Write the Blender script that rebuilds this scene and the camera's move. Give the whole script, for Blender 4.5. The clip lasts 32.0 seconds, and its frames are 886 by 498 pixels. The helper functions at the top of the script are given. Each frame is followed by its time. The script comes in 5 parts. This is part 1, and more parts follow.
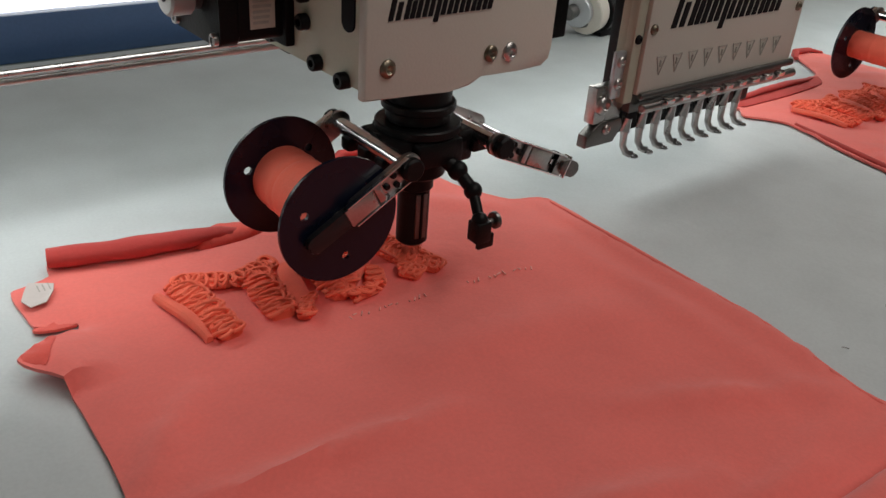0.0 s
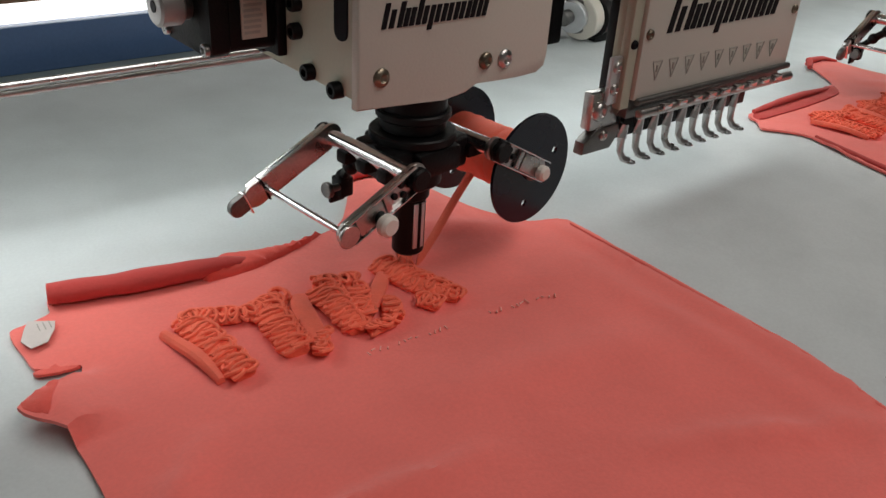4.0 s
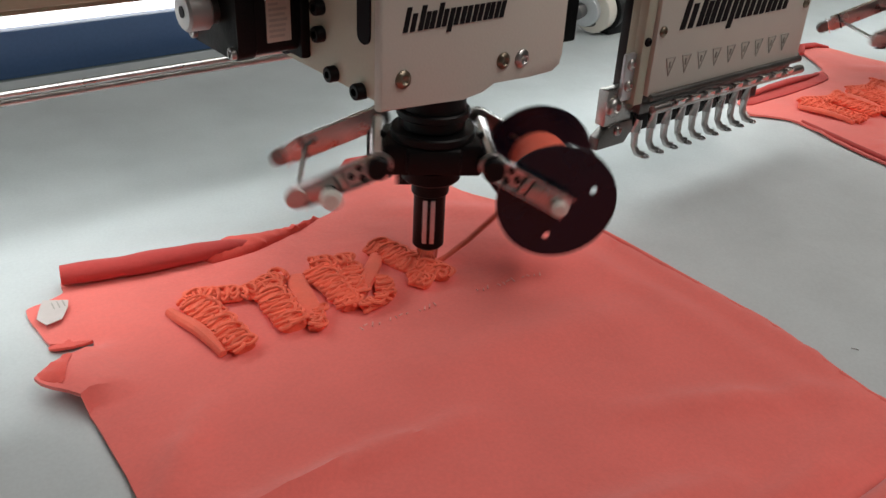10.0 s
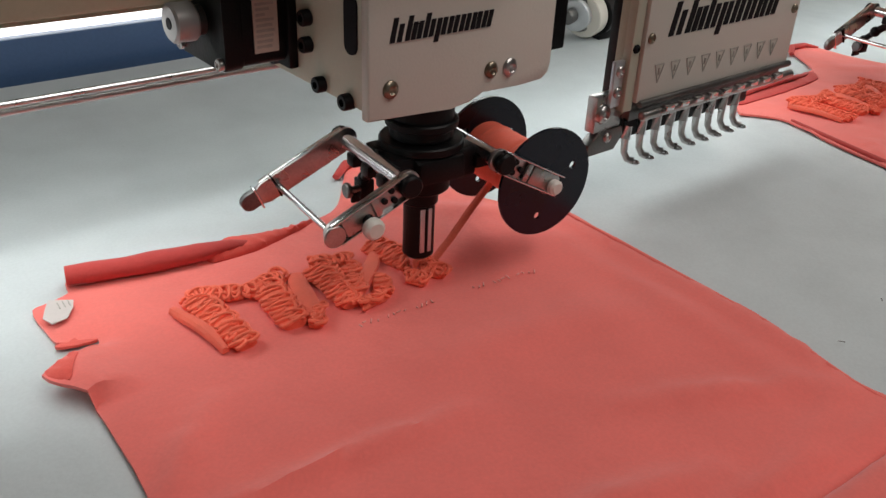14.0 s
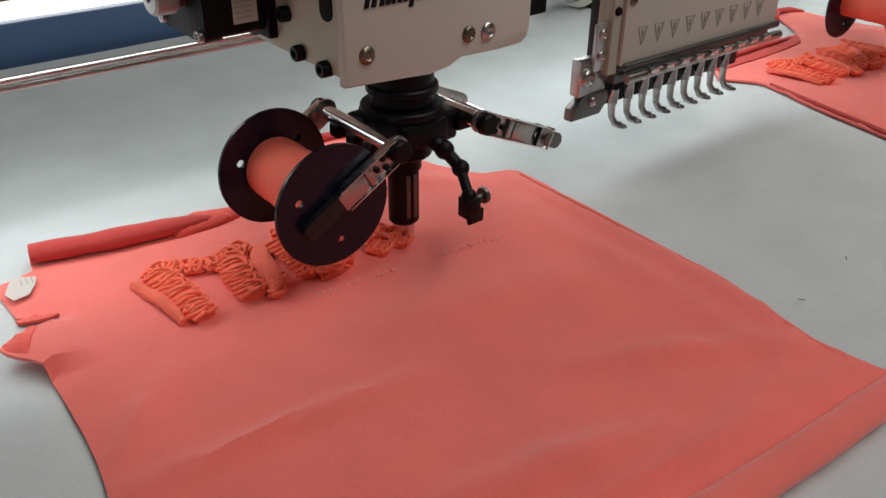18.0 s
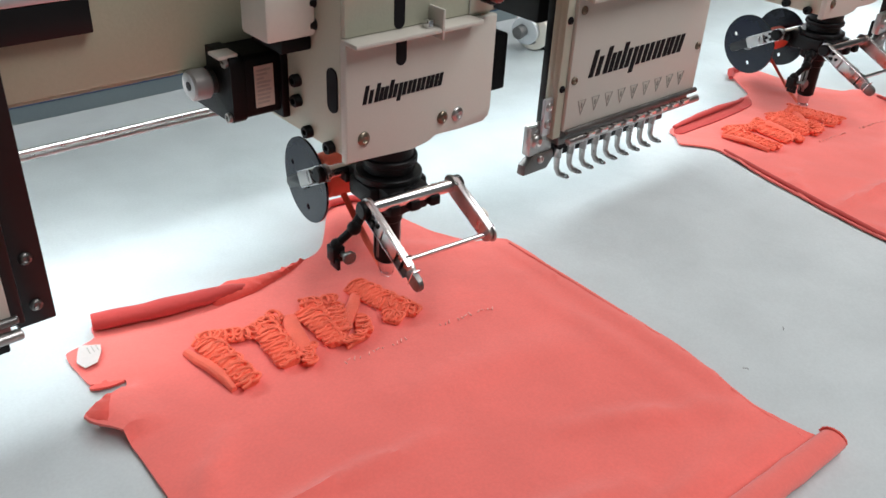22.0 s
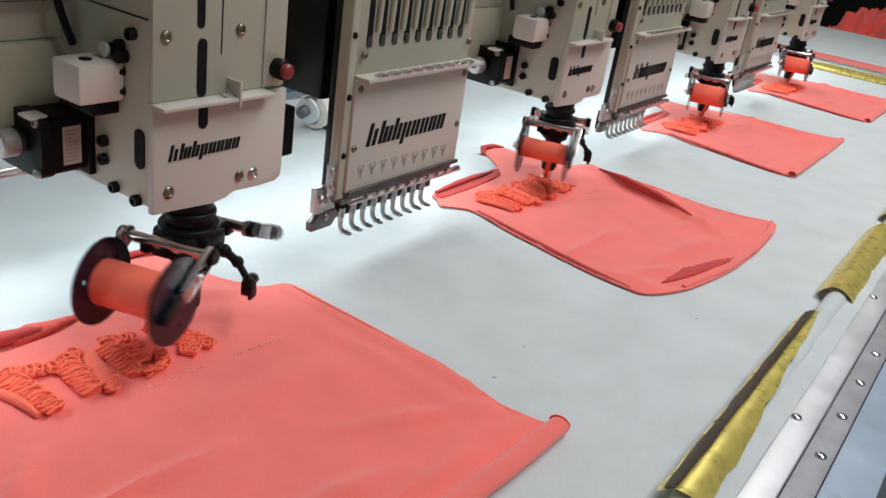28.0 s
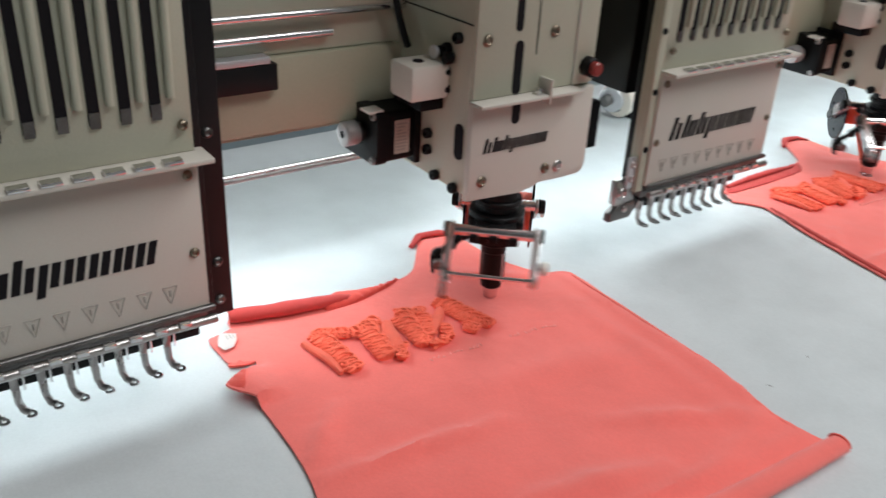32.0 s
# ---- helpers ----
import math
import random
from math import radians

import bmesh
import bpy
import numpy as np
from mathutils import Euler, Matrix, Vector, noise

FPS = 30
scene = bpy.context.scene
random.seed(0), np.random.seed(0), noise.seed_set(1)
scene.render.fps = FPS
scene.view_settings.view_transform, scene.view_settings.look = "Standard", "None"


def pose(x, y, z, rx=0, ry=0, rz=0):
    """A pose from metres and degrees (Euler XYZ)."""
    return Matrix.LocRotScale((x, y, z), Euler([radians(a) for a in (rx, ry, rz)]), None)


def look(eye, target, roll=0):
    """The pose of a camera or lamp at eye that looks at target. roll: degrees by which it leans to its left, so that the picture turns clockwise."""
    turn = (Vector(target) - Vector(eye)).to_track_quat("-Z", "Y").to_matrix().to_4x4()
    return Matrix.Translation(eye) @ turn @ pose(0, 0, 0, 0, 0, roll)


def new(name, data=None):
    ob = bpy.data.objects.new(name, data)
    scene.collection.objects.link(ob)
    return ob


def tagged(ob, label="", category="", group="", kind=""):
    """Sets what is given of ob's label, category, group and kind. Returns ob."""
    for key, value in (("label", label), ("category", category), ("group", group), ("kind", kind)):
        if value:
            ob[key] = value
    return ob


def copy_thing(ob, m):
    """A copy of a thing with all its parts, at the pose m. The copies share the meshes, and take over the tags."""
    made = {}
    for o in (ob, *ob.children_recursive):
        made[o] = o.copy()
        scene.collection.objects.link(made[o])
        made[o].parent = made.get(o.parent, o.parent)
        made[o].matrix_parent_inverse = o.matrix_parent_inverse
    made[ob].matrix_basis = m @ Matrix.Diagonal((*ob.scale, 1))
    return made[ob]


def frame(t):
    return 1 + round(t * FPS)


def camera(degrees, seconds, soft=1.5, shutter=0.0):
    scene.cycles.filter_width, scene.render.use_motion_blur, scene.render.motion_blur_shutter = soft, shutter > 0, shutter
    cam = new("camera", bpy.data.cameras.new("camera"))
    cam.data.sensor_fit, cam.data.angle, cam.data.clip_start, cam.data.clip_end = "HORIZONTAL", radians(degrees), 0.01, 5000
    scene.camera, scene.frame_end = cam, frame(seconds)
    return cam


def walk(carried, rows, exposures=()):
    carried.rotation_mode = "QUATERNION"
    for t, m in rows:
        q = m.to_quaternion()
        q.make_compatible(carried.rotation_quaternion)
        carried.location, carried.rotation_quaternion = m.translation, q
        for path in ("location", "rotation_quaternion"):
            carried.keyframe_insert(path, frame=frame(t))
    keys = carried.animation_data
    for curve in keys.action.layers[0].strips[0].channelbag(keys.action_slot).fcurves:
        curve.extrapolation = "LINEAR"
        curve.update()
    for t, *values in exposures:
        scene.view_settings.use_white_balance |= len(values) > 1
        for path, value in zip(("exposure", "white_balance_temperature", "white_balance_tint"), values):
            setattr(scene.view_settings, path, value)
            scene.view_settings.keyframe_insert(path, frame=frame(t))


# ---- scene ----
cam = camera(54.77, 32.0, soft=1.5, shutter=0.35)
walk(cam, [
    (0.0, pose(-0.1725, -0.2419, 0.1894, 60.778, -3.883, -38.093)),
    (0.5, pose(-0.1712, -0.2413, 0.1881, 61.125, -3.824, -38.330)),
    (1.0, pose(-0.1690, -0.2424, 0.1883, 61.312, -3.707, -38.389)),
    (1.5, pose(-0.1688, -0.2413, 0.1886, 61.184, -3.678, -38.441)),
    (2.0, pose(-0.1681, -0.2397, 0.1886, 61.265, -3.566, -38.576)),
    (2.5, pose(-0.1708, -0.2374, 0.1890, 61.322, -3.452, -38.750)),
    (3.0, pose(-0.1708, -0.2387, 0.1906, 61.243, -3.491, -38.627)),
    (3.5, pose(-0.1700, -0.2384, 0.1884, 61.299, -3.417, -38.619)),
    (5.5, pose(-0.1691, -0.2407, 0.1900, 60.966, -2.983, -38.356)),
    (6.0, pose(-0.1698, -0.2402, 0.1912, 60.669, -3.086, -38.221)),
    (6.5, pose(-0.1712, -0.2397, 0.1909, 60.670, -3.033, -38.109)),
    (7.0, pose(-0.1732, -0.2403, 0.1892, 60.588, -2.897, -38.136)),
    (7.5, pose(-0.1743, -0.2414, 0.1895, 60.551, -2.792, -37.931)),
    (8.0, pose(-0.1757, -0.2415, 0.1920, 60.520, -2.529, -38.055)),
    (8.5, pose(-0.1764, -0.2419, 0.1916, 60.518, -2.549, -37.999)),
    (9.0, pose(-0.1740, -0.2431, 0.1918, 60.534, -2.565, -37.984)),
    (9.5, pose(-0.1755, -0.2428, 0.1929, 60.637, -2.571, -38.131)),
    (10.0, pose(-0.1775, -0.2427, 0.1952, 60.542, -2.585, -38.109)),
    (10.5, pose(-0.1760, -0.2452, 0.1942, 60.617, -2.342, -38.224)),
    (11.0, pose(-0.1753, -0.2448, 0.1946, 60.619, -2.339, -38.258)),
    (11.5, pose(-0.1738, -0.2455, 0.1952, 60.487, -2.436, -38.204)),
    (12.0, pose(-0.1761, -0.2445, 0.1980, 60.384, -2.547, -38.199)),
    (12.5, pose(-0.1773, -0.2424, 0.1977, 60.524, -2.477, -38.378)),
    (13.0, pose(-0.1745, -0.2433, 0.1985, 60.684, -2.301, -38.329)),
    (13.5, pose(-0.1736, -0.2427, 0.1978, 60.691, -2.380, -38.419)),
    (14.0, pose(-0.1746, -0.2435, 0.1977, 60.724, -2.307, -38.527)),
    (14.5, pose(-0.1760, -0.2441, 0.1956, 60.810, -2.043, -38.622)),
    (16.5, pose(-0.1749, -0.2520, 0.1904, 59.725, -1.708, -38.855)),
    (17.0, pose(-0.1757, -0.2567, 0.1909, 59.823, -1.344, -38.553)),
    (17.5, pose(-0.1746, -0.2522, 0.1934, 59.700, -1.231, -38.868)),
    (18.0, pose(-0.1691, -0.2567, 0.1936, 59.541, -0.591, -38.408)),
    (18.5, pose(-0.1743, -0.2551, 0.1954, 59.455, -0.677, -38.695)),
    (19.0, pose(-0.1769, -0.2521, 0.1952, 59.344, -0.963, -39.157)),
    (19.5, pose(-0.1754, -0.2617, 0.2019, 59.520, -0.516, -37.965)),
    (20.0, pose(-0.1841, -0.2575, 0.2142, 59.070, -1.490, -39.172)),
    (20.5, pose(-0.1891, -0.2695, 0.2342, 58.934, -1.757, -39.361)),
    (21.0, pose(-0.1932, -0.2784, 0.2475, 58.851, -2.073, -39.522)),
    (21.5, pose(-0.2059, -0.2890, 0.2570, 58.811, -2.387, -40.127)),
    (22.0, pose(-0.2182, -0.3014, 0.2621, 58.683, -2.649, -40.494)),
    (22.5, pose(-0.2310, -0.3148, 0.2599, 58.307, -2.527, -40.488)),
    (23.0, pose(-0.2312, -0.3208, 0.2664, 56.840, -2.344, -40.368)),
    (23.5, pose(-0.2342, -0.3246, 0.2690, 56.459, -2.127, -40.389)),
    (24.0, pose(-0.2402, -0.3280, 0.2672, 55.418, -1.915, -40.279)),
    (24.5, pose(-0.2492, -0.3315, 0.2731, 55.309, -2.028, -40.264)),
    (25.0, pose(-0.2499, -0.3333, 0.2772, 60.700, -4.409, -45.410)),
    (25.5, pose(-0.2617, -0.3394, 0.2795, 63.495, -5.917, -49.868)),
    (26.0, pose(-0.2669, -0.3402, 0.2734, 65.026, -7.297, -53.215)),
    (26.5, pose(-0.2647, -0.3430, 0.2739, 65.595, -7.776, -54.418)),
    (28.5, pose(-0.2741, -0.3473, 0.2712, 65.889, -8.121, -53.891)),
    (29.0, pose(-0.2755, -0.3465, 0.2704, 65.821, -8.117, -53.655)),
    (29.5, pose(-0.2815, -0.3447, 0.2687, 65.582, -8.101, -53.296)),
    (30.0, pose(-0.2851, -0.3464, 0.2705, 65.262, -8.005, -52.594)),
    (30.5, pose(-0.2814, -0.3452, 0.2764, 64.467, -6.645, -49.409)),
    (31.0, pose(-0.2839, -0.3490, 0.2797, 63.587, -5.178, -46.360)),
    (31.5, pose(-0.3026, -0.3716, 0.2921, 63.181, -4.065, -42.429)),
    (32.0, pose(-0.2881, -0.3556, 0.2871, 62.605, -2.891, -35.047)),
], exposures=[(0, -0.35, 6900, 12), (2, -0.28, 6900, 12), (6, -0.22, 6850, 12), (13, -0.08, 6800, 12), (18.5, -0.08, 6800, 12), (20, 0.1, 6550, 10), (20.6, 0.42, 6450, 10), (21, 0.64, 6380, 10), (22, 0.60, 6360, 10), (26, 0.56, 6350, 10), (32, 0.6, 6350, 10)])

P = 0.4431            # pitch of the machine's units along x
AX, AY = 0.0258, 0.0140  # needle axis of a unit

# ---- world and light ----
world = bpy.data.worlds.new("world")
scene.world = world
world.use_nodes = True
world.node_tree.nodes["Background"].inputs[0].default_value = (0.75, 0.85, 1.0, 1)
world.node_tree.nodes["Background"].inputs[1].default_value = 0.15


def area_lamp(name, m, sx, sy, power, colour=(1, 1, 1)):
    d = bpy.data.lights.new(name, "AREA")
    d.shape, d.size, d.size_y, d.energy, d.color = "RECTANGLE", sx, sy, power, colour
    ob = new(name, d)
    ob.matrix_world = m
    return ob


area_lamp("ceiling_tube_light", look((0.90, -0.6, 1.75), (0.80, -0.50, 0)), 3.2, 0.5, 31, (1.0, 0.98, 0.96))
area_lamp("machine_work_light", look((0.3, 0.1040, 0.1130), (0.3, 0.100, 0.0)), 2.6, 0.050, 2.2, (0.90, 0.98, 1.0))


# ---- materials ----
def material(name, colour, rough=0.5, metal=0.0, var=0.08, scale=40.0, bump=0.0, bscale=400.0, coat=0.0, spec=0.5, wear=0.0, isl=False, sheen=0.0):
    m = bpy.data.materials.new(name)
    m.use_nodes = True
    nt = m.node_tree
    b = nt.nodes["Principled BSDF"]
    tc = nt.nodes.new("ShaderNodeTexCoord")
    n1 = nt.nodes.new("ShaderNodeTexNoise")
    n1.inputs["Scale"].default_value, n1.inputs["Detail"].default_value = scale, 5
    n2 = nt.nodes.new("ShaderNodeTexNoise")
    n2.inputs["Scale"].default_value, n2.inputs["Detail"].default_value = bscale, 3
    nt.links.new(tc.outputs["Object"], n1.inputs["Vector"])
    nt.links.new(tc.outputs["Object"], n2.inputs["Vector"])
    ramp = nt.nodes.new("ShaderNodeMapRange")
    ramp.inputs["From Min"].default_value, ramp.inputs["From Max"].default_value = 0.3, 0.7
    ramp.inputs["To Min"].default_value, ramp.inputs["To Max"].default_value = 1 - var, 1 + var
    nt.links.new(n1.outputs["Fac"], ramp.inputs["Value"])
    fine = nt.nodes.new("ShaderNodeMapRange")
    fine.inputs["From Min"].default_value, fine.inputs["From Max"].default_value = 0.3, 0.7
    fine.inputs["To Min"].default_value, fine.inputs["To Max"].default_value = 1 - var * 0.5, 1 + var * 0.5
    nt.links.new(n2.outputs["Fac"], fine.inputs["Value"])
    mul = nt.nodes.new("ShaderNodeMath")
    mul.operation = "MULTIPLY"
    nt.links.new(ramp.outputs[0], mul.inputs[0])
    nt.links.new(fine.outputs[0], mul.inputs[1])
    val = mul.outputs[0]
    if isl:
        g = nt.nodes.new("ShaderNodeNewGeometry")
        r2 = nt.nodes.new("ShaderNodeMapRange")
        r2.inputs["To Min"].default_value, r2.inputs["To Max"].default_value = 0.92, 1.15
        nt.links.new(g.outputs["Random Per Island"], r2.inputs["Value"])
        m2 = nt.nodes.new("ShaderNodeMath")
        m2.operation = "MULTIPLY"
        nt.links.new(val, m2.inputs[0])
        nt.links.new(r2.outputs[0], m2.inputs[1])
        val = m2.outputs[0]
    mix = nt.nodes.new("ShaderNodeVectorMath")
    mix.operation = "SCALE"
    mix.inputs[0].default_value = colour
    nt.links.new(val, mix.inputs["Scale"])
    nt.links.new(mix.outputs[0], b.inputs["Base Color"])
    b.inputs["Metallic"].default_value = metal
    b.inputs["Specular IOR Level"].default_value = spec
    b.inputs["Coat Weight"].default_value = coat
    if sheen:
        b.inputs["Sheen Weight"].default_value = sheen
        b.inputs["Sheen Roughness"].default_value = 0.6
    rr = nt.nodes.new("ShaderNodeMapRange")
    rr.inputs["To Min"].default_value, rr.inputs["To Max"].default_value = max(0.03, rough - 0.12), min(1, rough + 0.12)
    nt.links.new(n1.outputs["Fac"], rr.inputs["Value"])
    nt.links.new(rr.outputs[0], b.inputs["Roughness"])
    if bump:
        bp = nt.nodes.new("ShaderNodeBump")
        bp.inputs["Strength"].default_value, bp.inputs["Distance"].default_value = bump, 0.001
        nt.links.new(n2.outputs["Fac"], bp.inputs["Height"])
        nt.links.new(bp.outputs[0], b.inputs["Normal"])
    return m


def glow(name, colour, strength):
    m = bpy.data.materials.new(name)
    m.use_nodes = True
    b = m.node_tree.nodes["Principled BSDF"]
    b.inputs["Emission Color"].default_value = (*colour, 1)
    b.inputs["Emission Strength"].default_value = strength
    return m


def cloth_material(name, colour, weave=900.0, sheen=0.35, bump=0.5, fuzz=0.6):
    """Knitted cloth: fine grain over soft, shallow rumples."""
    m = material(name, colour, 0.9, 0, 0.06, 22, 0, 700, spec=0.12, sheen=sheen)
    nt = m.node_tree
    b = nt.nodes["Principled BSDF"]
    b.inputs["Sheen Roughness"].default_value = fuzz
    tc = [n for n in nt.nodes if n.bl_idname == "ShaderNodeTexCoord"][0]
    last = None
    for scale, detail, strength, depth in ((30.0, 3.0, 0.22, 0.004), (weave, 2.0, bump, 0.0003)):
        nz = nt.nodes.new("ShaderNodeTexNoise")
        nz.inputs["Scale"].default_value, nz.inputs["Detail"].default_value, nz.inputs["Distortion"].default_value = scale, detail, 0.6
        nt.links.new(tc.outputs["Object"], nz.inputs["Vector"])
        bp = nt.nodes.new("ShaderNodeBump")
        bp.inputs["Strength"].default_value, bp.inputs["Distance"].default_value = strength, depth
        nt.links.new(nz.outputs["Fac"], bp.inputs["Height"])
        if last:
            nt.links.new(last.outputs[0], bp.inputs["Normal"])
        last = bp
    nt.links.new(last.outputs[0], b.inputs["Normal"])
    return m


M_BEIGE = material("beige_paint", (0.475, 0.475, 0.375), 0.42, 0, 0.04, 14, 0.12, 900, spec=0.4)
M_COVER = material("cover_paint", (0.59, 0.56, 0.50), 0.38, 0, 0.03, 14, 0.10, 900, spec=0.4)
M_BEAM = material("beam_paint", (0.42, 0.41, 0.30), 0.5, 0, 0.05, 10, 0.1, 700)
M_WHITEBOX = material("ivory_plastic", (0.68, 0.63, 0.56), 0.4, 0, 0.03, 30)
M_BLACK = material("black_oxide", (0.0045, 0.0045, 0.005), 0.42, 0.0, 0.25, 60, 0.15, 900, spec=0.18)
M_BLACKP = material("black_panel", (0.007, 0.007, 0.008), 0.38, 0, 0.15, 30, spec=0.3)
M_DISC = material("spool_disc_plastic", (0.004, 0.006, 0.016), 0.26, 0, 0.1, 40, spec=0.35)
M_SMOKED = material("smoked_plastic", (0.014, 0.014, 0.016), 0.3, 0, 0.2, 60, spec=0.35)
M_CHROME = material("chrome", (0.76, 0.75, 0.76), 0.20, 1.0, 0.06, 60)
M_STEEL = material("brushed_steel", (0.46, 0.44, 0.43), 0.3, 1.0, 0.15, 90, 0.1, 1200)
M_DARKSTEEL = material("dark_steel", (0.17, 0.165, 0.16), 0.36, 0.9, 0.2, 90, 0.1, 1200)
M_ALU = material("aluminium", (0.68, 0.69, 0.71), 0.48, 0.85, 0.08, 40, 0.08, 900)
M_DULL = material("dull_rail", (0.34, 0.35, 0.37), 0.55, 0.5, 0.15, 50, 0.1, 900)
M_BRASS = material("tarnished_screw", (0.24, 0.20, 0.15), 0.35, 0.9, 0.2, 200)
M_KNOB = material("grey_knob", (0.36, 0.35, 0.34), 0.4, 0.3, 0.06, 60)
M_LABEL = material("paper_label", (0.58, 0.52, 0.45), 0.7, 0, 0.05, 60)
M_INK = material("ink", (0.010, 0.009, 0.011), 0.7, 0, 0.05, 60, spec=0.15)
M_FADED = material("faded_ink", (0.42, 0.39, 0.35), 0.6, 0, 0.1, 60)
M_CLOTH = cloth_material("coral_cloth", (0.93, 0.180, 0.152), sheen=0.35, bump=0.25, fuzz=0.6)
# shaded copy of the coral cloth: the shade is put into the colour
M_CLOTHSHADED = cloth_material("coral_cloth_shaded", (0.56, 0.065, 0.058), sheen=0.15)
M_CORD = material("coral_cord", (0.99, 0.178, 0.102), 0.75, 0, 0.08, 300, 0.3, 2500, spec=0.25, isl=True, sheen=0.08)
M_TAPE = material("coral_tape", (0.97, 0.170, 0.105), 0.7, 0, 0.08, 80, 0.3, 1500, spec=0.25, sheen=0.1)
M_CLOTHLIP = cloth_material("coral_cloth_lip", (0.84, 0.105, 0.080), sheen=0.25)
M_STITCH = material("pale_stitch", (0.92, 0.40, 0.34), 0.6, 0, 0.15, 300)
M_TAG = material("white_tag", (0.64, 0.58, 0.56), 0.8, 0, 0.04, 60)
M_SHEET = cloth_material("white_sheet", (0.585, 0.628, 0.640), 1500, 0.05, 0.15)
M_GOLD = material("gold_tape", (0.90, 0.75, 0.20), 0.30, 0.6, 0.12, 120, 0.4, 70)
# dark reflection in the gold foil, given as a colour
M_FOILDARK = material("foil_reflection", (0.07, 0.055, 0.028), 0.4, 0.5, 0.5, 200, 0.6, 500)
M_RED = material("red_plastic", (0.26, 0.035, 0.03), 0.35)
M_NYLON = material("white_nylon", (0.75, 0.72, 0.66), 0.45)
M_NAVY = material("navy_panel", (0.075, 0.14, 0.28), 0.35, 0, 0.1, 4)
M_TEAL = material("grey_green_panel", (0.22, 0.27, 0.27), 0.5, 0, 0.08, 6)
M_FLOOR = material("workshop_floor", (0.20, 0.23, 0.25), 0.45, 0, 0.15, 3, 0.2, 60)
M_WALL = material("workshop_wall", (0.55, 0.56, 0.55), 0.8, 0, 0.05, 2)
M_BLUEBOX = material("pale_blue_film", (0.42, 0.53, 0.64), 0.3, 0.2, 0.12, 12, 0.3, 60)


# ---- mesh helpers ----
def finish(name, bm, mat, parent=None, label="", smooth=True):
    bmesh.ops.recalc_face_normals(bm, faces=bm.faces)
    me = bpy.data.meshes.new(name)
    bm.to_mesh(me)
    bm.free()
    me.materials.append(mat)
    if smooth:
        me.shade_smooth()
        me.set_sharp_from_angle(angle=radians(38))
    ob = new(name, me)
    if parent:
        ob.parent = parent
    if label:
        ob["label"] = label
    return ob


def part(name, bm, mat, parent, label=""):
    return finish(name, bm, mat, parent, label)


def empty(name, x=0, y=0, z=0):
    ob = new(name)
    ob.location = (x, y, z)
    ob.empty_display_size = 0.01
    return ob


def box(bm, x0, x1, y0, y1, z0, z1, bevel=0.0012, seg=2):
    vs = [bm.verts.new(p) for p in ((x0, y0, z0), (x1, y0, z0), (x1, y1, z0), (x0, y1, z0), (x0, y0, z1), (x1, y0, z1), (x1, y1, z1), (x0, y1, z1))]
    fs = [bm.faces.new([vs[i] for i in q]) for q in ((3, 2, 1, 0), (4, 5, 6, 7), (0, 1, 5, 4), (1, 2, 6, 5), (2, 3, 7, 6), (3, 0, 4, 7))]
    if bevel:
        es = list({e for f in fs for e in f.edges})
        bmesh.ops.bevel(bm, geom=es, offset=bevel, segments=seg, affect="EDGES", profile=0.5)
    return bm


def rod(bm, a, b, r, n=14, r2=None, cap=True, chamfer=0.0):
    """A round bar from a to b, with chamfered ends."""
    a, b = Vector(a), Vector(b)
    d = (b - a).normalized()
    u = d.orthogonal().normalized()
    v = d.cross(u)
    r2 = r if r2 is None else r2
    stations = [(a, r), (b, r2)]
    if chamfer:
        stations = [(a, r - chamfer), (a + d * chamfer, r), (b - d * chamfer, r2), (b, r2 - chamfer)]
    rings = [[bm.verts.new(c + (u * math.cos(k * 2 * math.pi / n) + v * math.sin(k * 2 * math.pi / n)) * q) for k in range(n)] for c, q in stations]
    for p, q in zip(rings, rings[1:]):
        for k in range(n):
            bm.faces.new((p[k], p[(k + 1) % n], q[(k + 1) % n], q[k]))
    if cap:
        bm.faces.new(rings[0][::-1])
        bm.faces.new(rings[-1])
    return bm


def sweep(bm, pts, r, n=6, flat=1.0, cap=True):
    """A cord along the points; flat squeezes it in z."""
    pts = [Vector(p) for p in pts]
    rings = []
    up = Vector((0, 0, 1))
    for i, p in enumerate(pts):
        d = (pts[min(i + 1, len(pts) - 1)] - pts[max(i - 1, 0)])
        d = d.normalized() if d.length > 1e-9 else Vector((1, 0, 0))
        s = d.cross(up)
        s = s.normalized() if s.length > 1e-4 else Vector((1, 0, 0))
        w = s.cross(d)
        rr = r[i] if isinstance(r, list) else r
        rings.append([bm.verts.new(p + (s * math.cos(k * 2 * math.pi / n) + w * flat * math.sin(k * 2 * math.pi / n)) * rr) for k in range(n)])
    for p, q in zip(rings, rings[1:]):
        for k in range(n):
            bm.faces.new((p[k], p[(k + 1) % n], q[(k + 1) % n], q[k]))
    if cap:
        bm.faces.new(rings[0][::-1])
        bm.faces.new(rings[-1])
    return bm


